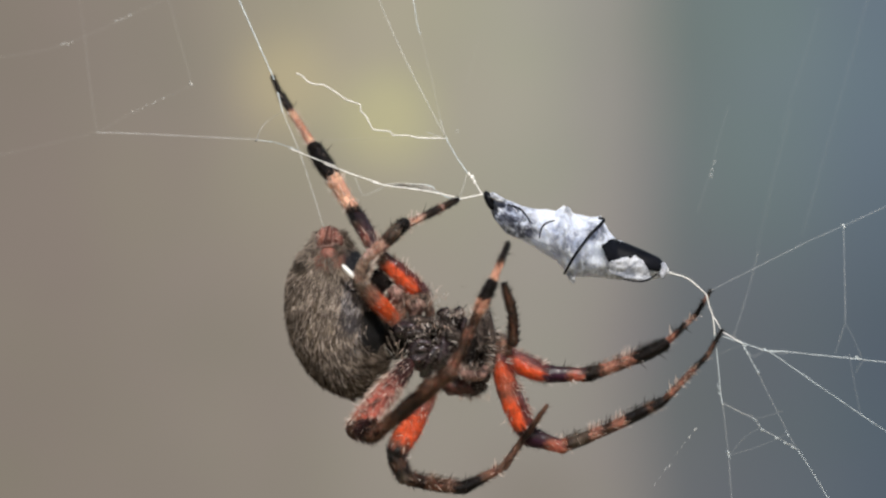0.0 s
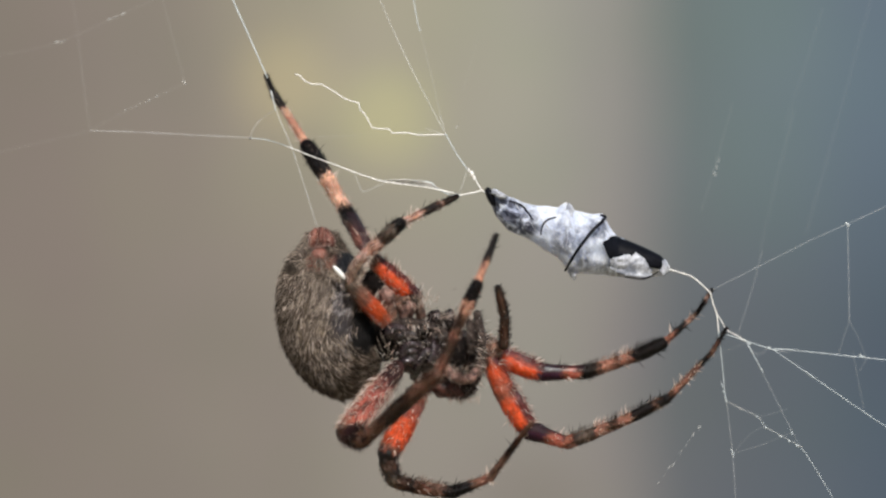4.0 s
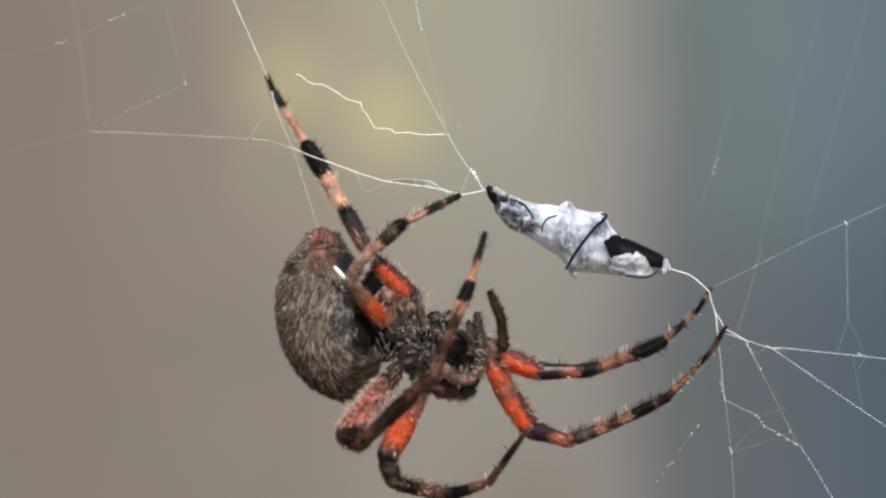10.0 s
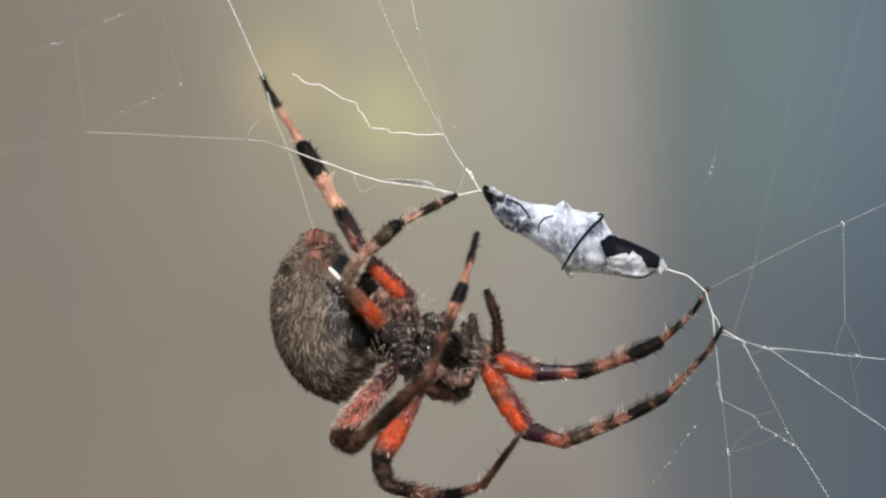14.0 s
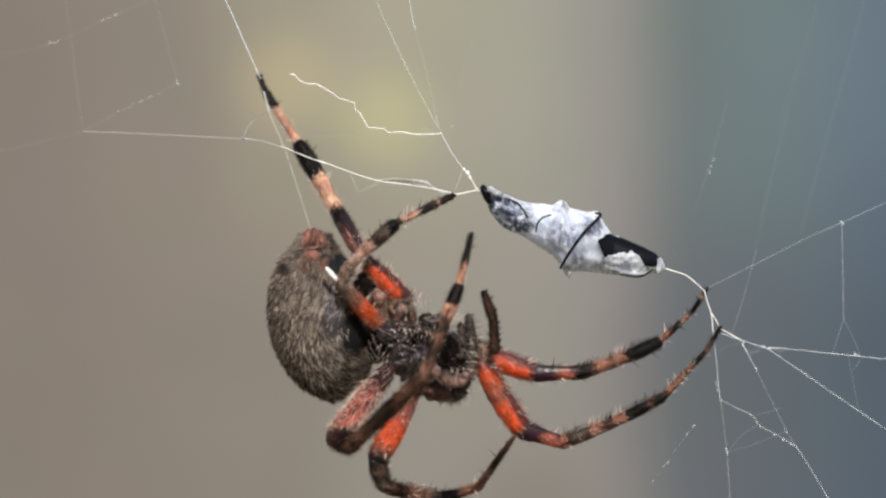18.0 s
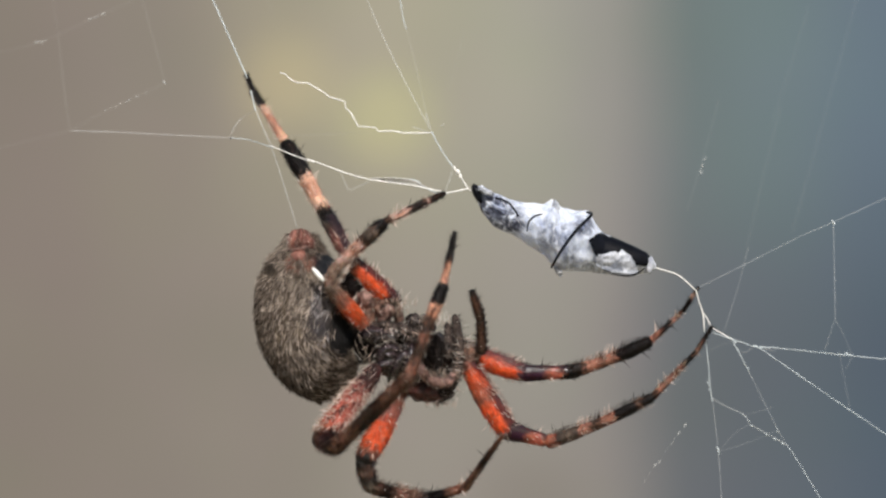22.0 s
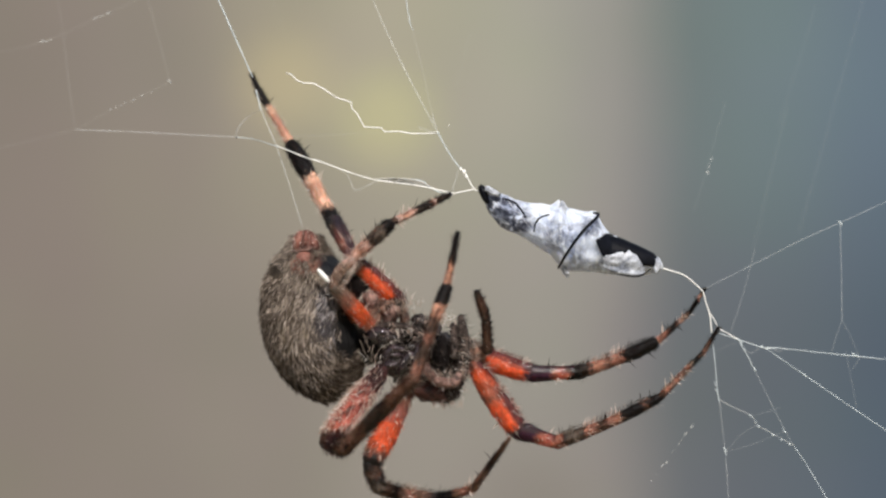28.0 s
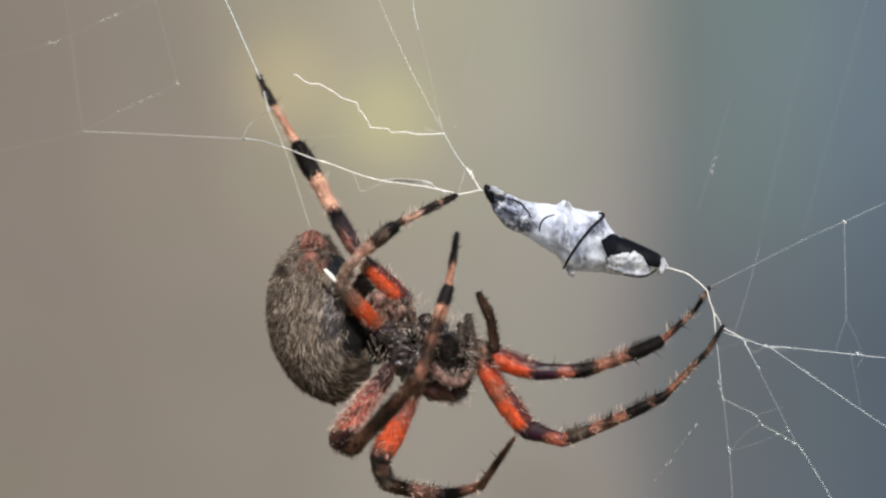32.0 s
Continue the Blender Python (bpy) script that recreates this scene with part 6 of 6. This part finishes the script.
def beads(places, count, r, material, seed, top=0.0, left=0.0):
    """A row of glue drops along a line."""
    rng = random.Random(seed)
    a, b = Vector(places[0]), Vector(places[1])
    verts, faces = [], []
    for i in range(count):
        p = (b - a) * ((i + rng.uniform(0, 0.9)) / count) + Vector((rng.uniform(-0.05, 0.05), 0, rng.uniform(-0.05, 0.05)))
        s, k = r * rng.uniform(0.4, 1.2), len(verts)
        way = (b - a).normalized() * s * rng.uniform(1.2, 3.2)
        up = way.cross(Vector((0, 1, 0))).normalized() * s
        out = Vector((0, s, 0))
        verts += [(p + q) * MM for q in (way, -way, up, -up, out, -out)]
        faces += [(k + x, k + y, k + z) for x, y, z in ((0, 2, 4), (2, 1, 4), (1, 3, 4), (3, 0, 4), (2, 0, 5), (1, 2, 5), (3, 1, 5), (0, 3, 5))]
    ob = part("glue_drops", mesh("glue_drops", verts, faces, material), web, "tiny pale glue drops", "stuff", Matrix.Translation(a * MM))
    if top or left:
        SWAY.append((ob, a, top, left, 0.0))


# Cords about the prey's lower end and the claws.
strand([(12.63, 0.00, -1.05), (13.27, 0.00, -1.24), (13.97, 0.00, -1.47), (14.54, 0.00, -1.91), (15.05, 0.00, -2.39)], 0.055, M_SILK)
strand([(15.05, 0.00, -2.36), (15.21, 0.00, -3.00), (15.43, 0.00, -3.67), (15.53, 0.00, -4.69)], 0.055, M_SILK)
strand([(15.37, 0.00, -3.54), (15.69, 0.00, -3.99), (15.94, 0.00, -4.46), (16.55, 0.00, -4.82), (17.12, 0.00, -5.17)], 0.045, M_SILK)
strand([(15.50, 0.00, -4.66), (16.07, 0.00, -4.78), (16.61, 0.00, -4.97), (17.12, 0.00, -5.17)], 0.035, M_THREAD)
strand([(15.53, 0.00, -4.69), (15.72, 0.00, -6.35), (15.88, 0.00, -8.10), (15.98, 0.00, -8.64)], 0.038, M_THREAD)
strand([(15.98, 0.00, -8.58), (16.20, 0.00, -10.49), (16.36, 0.00, -12.09), (16.58, 0.00, -15.59)], 0.04, M_WISP)
strand([(17.12, 0.00, -5.13), (17.89, 0.00, -5.39), (18.62, 0.00, -5.61), (19.48, 0.00, -5.58)], 0.036, M_THREAD)
strand([(18.62, 0.00, -5.55), (19.48, 0.00, -5.61), (22.83, 0.00, -5.96), (25.06, 0.00, -6.19), (27.93, 0.00, -6.41)], 0.034, M_THREAD)
strand([(18.62, 0.00, -5.61), (20.60, 0.00, -6.98), (23.63, 0.00, -9.06), (27.93, 0.00, -11.93)], 0.032, M_THREAD)
strand([(17.12, 0.00, -5.20), (18.02, 0.00, -6.92)], 0.036, M_THREAD)
strand([(17.98, 0.00, -6.86), (19.71, 0.00, -10.30), (20.25, 0.00, -11.19)], 0.035, M_WISP)
strand([(20.22, 0.00, -11.16), (21.08, 0.00, -12.47), (22.83, 0.00, -15.43)], 0.03, M_THREAD)
strand([(15.98, 0.00, -8.51), (16.84, 0.00, -8.96), (17.79, 0.00, -9.41), (18.11, 0.00, -9.92), (19.13, 0.00, -10.49), (20.22, 0.00, -11.13)], 0.035, M_FINE)
strand([(16.36, 0.00, -11.45), (17.89, 0.00, -11.00), (19.71, 0.00, -10.24)], 0.03, M_FAINT)
strand([(15.56, 0.00, -5.96), (16.29, 0.00, -5.52), (17.12, 0.00, -5.26)], 0.03, M_FAINT)
strand([(15.11, 0.00, -2.26), (17.89, 0.00, -0.86), (20.92, 0.00, 0.67)], 0.04, M_WISP)
strand([(20.85, 0.00, 0.64), (22.83, 0.00, 1.50), (25.06, 0.00, 2.52), (27.93, 0.00, 3.86)], 0.045, M_WISP)
strand([(22.80, 0.00, 1.50), (22.86, 0.00, -1.24), (22.90, 0.00, -4.02)], 0.05, M_WISP)
strand([(22.90, 0.00, -4.02), (22.64, 0.00, -4.75), (22.32, 0.00, -5.77)], 0.045, M_FAINT)
strand([(22.90, 0.00, -4.02), (23.31, 0.00, -4.75), (23.85, 0.00, -6.03)], 0.045, M_FAINT)
strand([(23.12, 0.00, -5.77), (23.34, 0.00, -6.98), (23.72, 0.00, -8.96)], 0.05, M_FAINT)
strand([(18.06, 1.00, 0.03), (17.48, 1.00, -2.21), (16.61, 0.00, -4.75)], 0.05, M_FAINT)
strand([(23.95, 0.00, -6.03), (23.47, 0.00, -6.82)], 0.04, M_FAINT)
strand([(17.79, 0.00, -9.41), (18.43, 0.00, -9.25), (19.39, 0.00, -8.96)], 0.03, M_FAINT)
strand([(16.36, 0.00, -11.45), (17.25, 0.00, -10.43), (18.11, 0.00, -9.92)], 0.035, M_FAINT)
strand([(18.88, 0.00, -5.64), (19.39, 0.00, -5.77), (19.64, 0.00, -5.58)], 0.03, M_WISP)
strand([(17.41, 0.00, -5.71), (17.83, 0.00, -5.87), (18.30, 0.00, -5.52)], 0.03, M_WISP)
for places, r in ((((16.72, 6.00, 8.52), (15.55, 5.00, 4.59), (14.77, 4.00, 2.24)), 0.08), (((20.44, 8.00, 8.26), (19.45, 8.00, 4.31), (18.46, 8.00, 0.03)), 0.12),
                  (((25.04, 8.00, 15.17), (23.23, 8.00, 8.59), (21.09, 8.00, 0.86)), 0.12), (((22.25, 10.00, 14.29), (21.26, 10.00, 10.98), (19.93, 10.00, 7.00)), 0.09)):
    strand(places, r, M_GHOST)
beads(((15.87, 5.00, 5.24), (15.55, 5.00, 4.20)), 6, 0.06, M_FINE, 3)
beads(((14.54, 0.00, -9.85), (11.99, 0.00, -13.36)), 11, 0.06, M_FINE, 5)
beads(((15.62, 0.00, -7.30), (15.94, 0.00, -8.42)), 6, 0.05, M_THREAD, 6)
beads(((19.58, 0.00, -10.11), (19.77, 0.00, -10.43)), 3, 0.06, M_THREAD, 7)
for k, places in enumerate((((17.12, 0.00, -5.20), (18.02, 0.00, -6.92)), ((17.73, 0.00, -9.38), (18.24, 0.00, -9.98)), ((19.01, 0.00, -10.46), (20.28, 0.00, -11.22)), ((20.44, 0.00, -6.86), (20.92, 0.00, -7.21)), ((16.26, 0.00, -11.32), (16.42, 0.00, -11.58)),
                            ((16.93, 0.00, -5.07), (17.28, 0.00, -5.26)), ((23.47, 0.00, -5.96), (23.79, 0.00, -6.06)), ((18.37, 0.00, -5.48), (18.75, 0.00, -5.68)))):
    beads(places, 4, 0.055, M_THREAD, 30 + k)
beads(((22.67, 0.00, 1.59), (22.90, 0.00, 1.40)), 3, 0.07, M_THREAD, 8)

# Threads above the prey.
strand([(-3.79, 2.00, 15.14), (-2.86, 2.00, 12.89), (-1.57, 1.00, 10.12), (0.22, 0.00, 6.66)], 0.045, M_FINE, top=1)
strand([(-1.67, 2.00, 15.46), (-1.35, 2.00, 13.21), (-1.13, 2.00, 12.41)], 0.05, M_THREAD, top=1)
strand([(-1.16, 2.00, 12.50), (-0.51, 1.00, 9.96), (-0.13, 0.50, 8.18), (0.26, 0.00, 6.66)], 0.035, M_FAINT, top=1)
strand([(0.00, 0.00, 7.53), (0.32, 0.00, 6.41)], 0.05, M_FINE, top=1)
strand([(0.29, 0.00, 6.54), (0.89, 0.00, 5.45), (1.59, 0.00, 4.43)], 0.055, M_THREAD, top=1)
strand([(1.56, 0.00, 4.50), (1.85, 0.00, 4.18), (2.36, 0.00, 3.32), (2.81, 0.00, 3.16)], 0.06, M_SILK, top=1)
for at, size in (((1.80, 0.00, 4.26), (0.11, 0.1, 0.15)), ((1.93, 0.00, 4.02), (0.08, 0.08, 0.13)), ((1.62, 0.00, 4.46), (0.06, 0.06, 0.12))):
    knot = lump("silk_knot", web, at, size, M_SILK, "small white knot of silk", (0, -30, 0))
    SWAY.append((knot, Vector(at), 1.0, 0.0, 0.0))
strand([(0.29, 0.00, 6.47), (-0.45, 0.00, 6.44), (-1.24, 0.00, 6.44), (-1.85, 0.00, 6.57), (-2.68, 0.00, 6.54), (-2.87, 0.00, 6.76), (-3.83, 0.00, 6.82), (-4.27, 0.00, 7.62), (-4.53, 0.00, 7.84), (-4.59, 0.00, 8.23), (-5.45, 0.00, 8.48), (-5.87, 0.00, 8.80), (-6.70, 0.00, 9.28), (-7.24, 0.00, 9.28), (-7.62, 0.00, 9.44), (-7.97, 0.00, 9.79), (-8.23, 0.00, 9.85)], 0.052, M_SILK, top=1, soft=False, swing=1.8, label="loose zigzag of white silk")
strand([(-0.77, 0.00, 6.82), (-0.29, 0.00, 6.63), (0.10, 0.00, 6.47)], 0.03, M_FINE, top=1)
strand([(0.99, 0.00, 3.03), (1.72, 0.00, 3.16), (2.42, 0.00, 3.32)], 0.06, M_SILK, top=1)
strand([(1.50, 0.00, 4.46), (1.34, 0.00, 3.86), (1.05, 0.00, 3.06)], 0.03, M_FINE, top=1)
strand([(0.89, 0.00, 6.79), (0.99, 0.00, 6.98)], 0.05, M_FINE, top=1)
strand([(2.19, 3.00, 12.30), (1.68, 3.00, 10.36), (1.29, 3.00, 8.91)], 0.07, M_GHOST, top=1)
# The sagging cord from the prey to the left, in short lengths that slide past each other.
strand([(1.28, 0.00, 3.03), (0.51, 0.00, 3.22), (-0.92, 0.00, 3.51), (-3.00, 0.00, 3.79), (-3.83, 0.00, 3.99)], 0.055, M_SILK, top=1)
strand([(-3.57, 0.00, 3.92), (-4.59, 0.00, 4.24), (-5.87, 0.00, 4.72), (-6.66, 0.00, 5.01)], 0.048, M_SILK, top=0.8, left=0.2)
strand([(-6.06, -2.60, 4.76), (-7.06, -2.75, 5.11), (-8.01, -2.75, 5.49), (-8.59, -2.40, 5.72)], 0.042, M_SILK, top=0.45, left=0.55)
strand([(-8.27, -2.60, 5.59), (-9.00, -1.50, 5.86), (-9.85, 0.00, 6.12), (-10.75, 0.00, 6.22)], 0.04, M_THREAD, top=0.15, left=0.85)
strand([(-10.65, 0.00, 6.22), (-13.84, 0.00, 6.38), (-17.03, 0.00, 6.54), (-19.77, 0.00, 6.63)], 0.06, M_WISP, left=1)
strand([(-3.00, 0.00, 3.86), (-2.04, 0.00, 3.89), (-0.61, 0.00, 3.79), (-0.19, 0.00, 3.44), (0.51, 0.00, 3.09), (1.15, 0.00, 3.00)], 0.05, M_THREAD, top=1)
for k in range(18):
    f = k / 17
    strand([(-3.32, 0.00, 3.86), (-2.10 + 0.5 * f, 0.3 * f - 0.15, 3.93 - 0.30 * f), (-0.80 + 0.3 * f, 0.2 * f - 0.1, 3.80 - 0.40 * f), (0.1 + 0.7 * f, 0.0, 3.30 - 0.16 * f)], 0.022, M_FLUFF, top=1)
strand([(-4.85, 0.00, 4.30), (-4.59, 0.00, 3.70), (-4.34, 0.00, 3.25), (-3.70, 0.00, 3.48), (-2.93, 0.00, 3.86)], 0.035, M_FINE, top=1)
strand([(-7.81, 1.00, 6.31), (-3.97, 1.00, 6.47), (0.19, 1.00, 6.66)], 0.03, M_FAINT, top=1)

# Threads at the lifted hind leg and the faint far side of the web.
strand([(-12.26, -1.00, 15.28), (-11.24, -1.00, 12.99), (-9.72, -1.00, 9.56)], 0.068, M_THREAD, left=1)
strand([(-9.44, -1.60, 8.74), (-9.11, -2.00, 7.47), (-8.19, -2.20, 5.25), (-6.90, -2.00, 1.17)], 0.055, M_FINE, left=1)
strand([(-9.51, -1.60, 8.84), (-9.38, -1.60, 8.27), (-9.25, -1.60, 7.70)], 0.06, M_THREAD, left=1)
strand([(-10.75, 0.00, 6.22), (-10.49, 0.00, 6.86), (-10.01, 0.00, 7.37), (-9.34, -1.00, 7.72)], 0.05, M_WISP, left=1)
speck = lump("debris", web, (-10.74, -0.05, 6.18), (0.05, 0.05, 0.05), M_DARK, "dark speck caught in the silk")
SWAY.append((speck, Vector((-10.74, -0.05, 6.18)), 0.15, 0.85, 0.0))
strand([(-19.77, 0.00, 6.63), (-20.23, 1.00, 9.32), (-20.64, 2.00, 12.25), (-21.09, 2.00, 15.14)], 0.11, M_GHOST, left=1)
strand([(-27.13, 2.00, 10.80), (-24.24, 2.00, 11.12), (-21.73, 2.00, 11.70), (-18.45, 2.00, 13.15), (-15.56, 2.00, 14.50)], 0.11, M_GHOST, left=1)
strand([(-19.77, 0.00, 6.63), (-17.67, 0.00, 7.78), (-14.41, 0.00, 9.31)], 0.11, M_GHOST, left=1)
strand([(-14.41, 0.00, 9.31), (-15.11, 1.00, 11.72), (-16.07, 2.00, 15.14)], 0.11, M_GHOST, left=1)
strand([(-27.02, 1.00, 4.99), (-23.18, 1.00, 5.86), (-19.77, 0.00, 6.63)], 0.11, M_GHOST, left=1)
strand([(-9.00, 3.00, 14.88), (-8.20, 3.00, 12.62), (-7.36, 3.00, 10.62)], 0.07, M_GHOST, left=1)
beads(((-22.05, 2.00, 11.64), (-21.28, 2.00, 11.80)), 4, 0.10, M_FINE, 12, left=1)
beads(((-18.93, 2.00, 12.99), (-18.06, 2.00, 13.31)), 5, 0.07, M_FINE, 13, left=1)
beads(((-17.83, 0.00, 7.75), (-15.43, 0.00, 8.80)), 9, 0.05, M_FINE, 14, left=1)
beads(((-14.54, 0.00, 9.44), (-14.35, 0.00, 9.18)), 3, 0.06, M_FINE, 15, left=1)


# ---- the sway of the web and the spider's slow shift ----
def motions():
    turn = Matrix.Rotation
    walk(spider, [(t, Matrix.Translation(HOME + (BODY + Vector((x, 0, z))) * MM) @ turn(radians(a), 4, "Y")) for t, x, z, a in zip(BEATS, BODY_X, BODY_Z, BODY_TURN)])
    walk(prey, [(t, Matrix.Translation(HOME + (PREY + Vector((x, 0, z))) * MM) @ turn(radians(a), 4, "Y")) for t, x, z, a in zip(BEATS, PREY_X, PREY_Z, PREY_TURN)])
    walk(web, [(t, Matrix.Translation(HOME + Vector((x, 0, z)) * MM)) for t, (x, z) in zip(BEATS, WEB)])
    for ob, at, up, side, swing in SWAY:
        rows = []
        for t, (wx, wz), (ux, uz), (sx, sz) in zip(BEATS, WEB, UPPER, LEFT):
            d = Vector((up * (ux - wx) + side * (sx - wx), 0, up * (uz - wz) + side * (sz - wz)))
            rows.append((t, Matrix.Translation((at + d) * MM) @ turn(radians(swing * max(0.0, 1 - t / 4.5)), 4, "Y")))
        walk(ob, rows)
    for ob, a, b, da, db in RIG:
        if da is None and db is None:
            continue
        rows = []
        for k, t in enumerate(BEATS):
            p, q = (c if d is None else c + Vector((d[k][0], d[k][2] if len(d[k]) > 2 else 0.0, d[k][1])) for c, d in ((a, da), (b, db)))
            rows.append((t, aim(p, q)))
        walk(ob, rows)


motions()
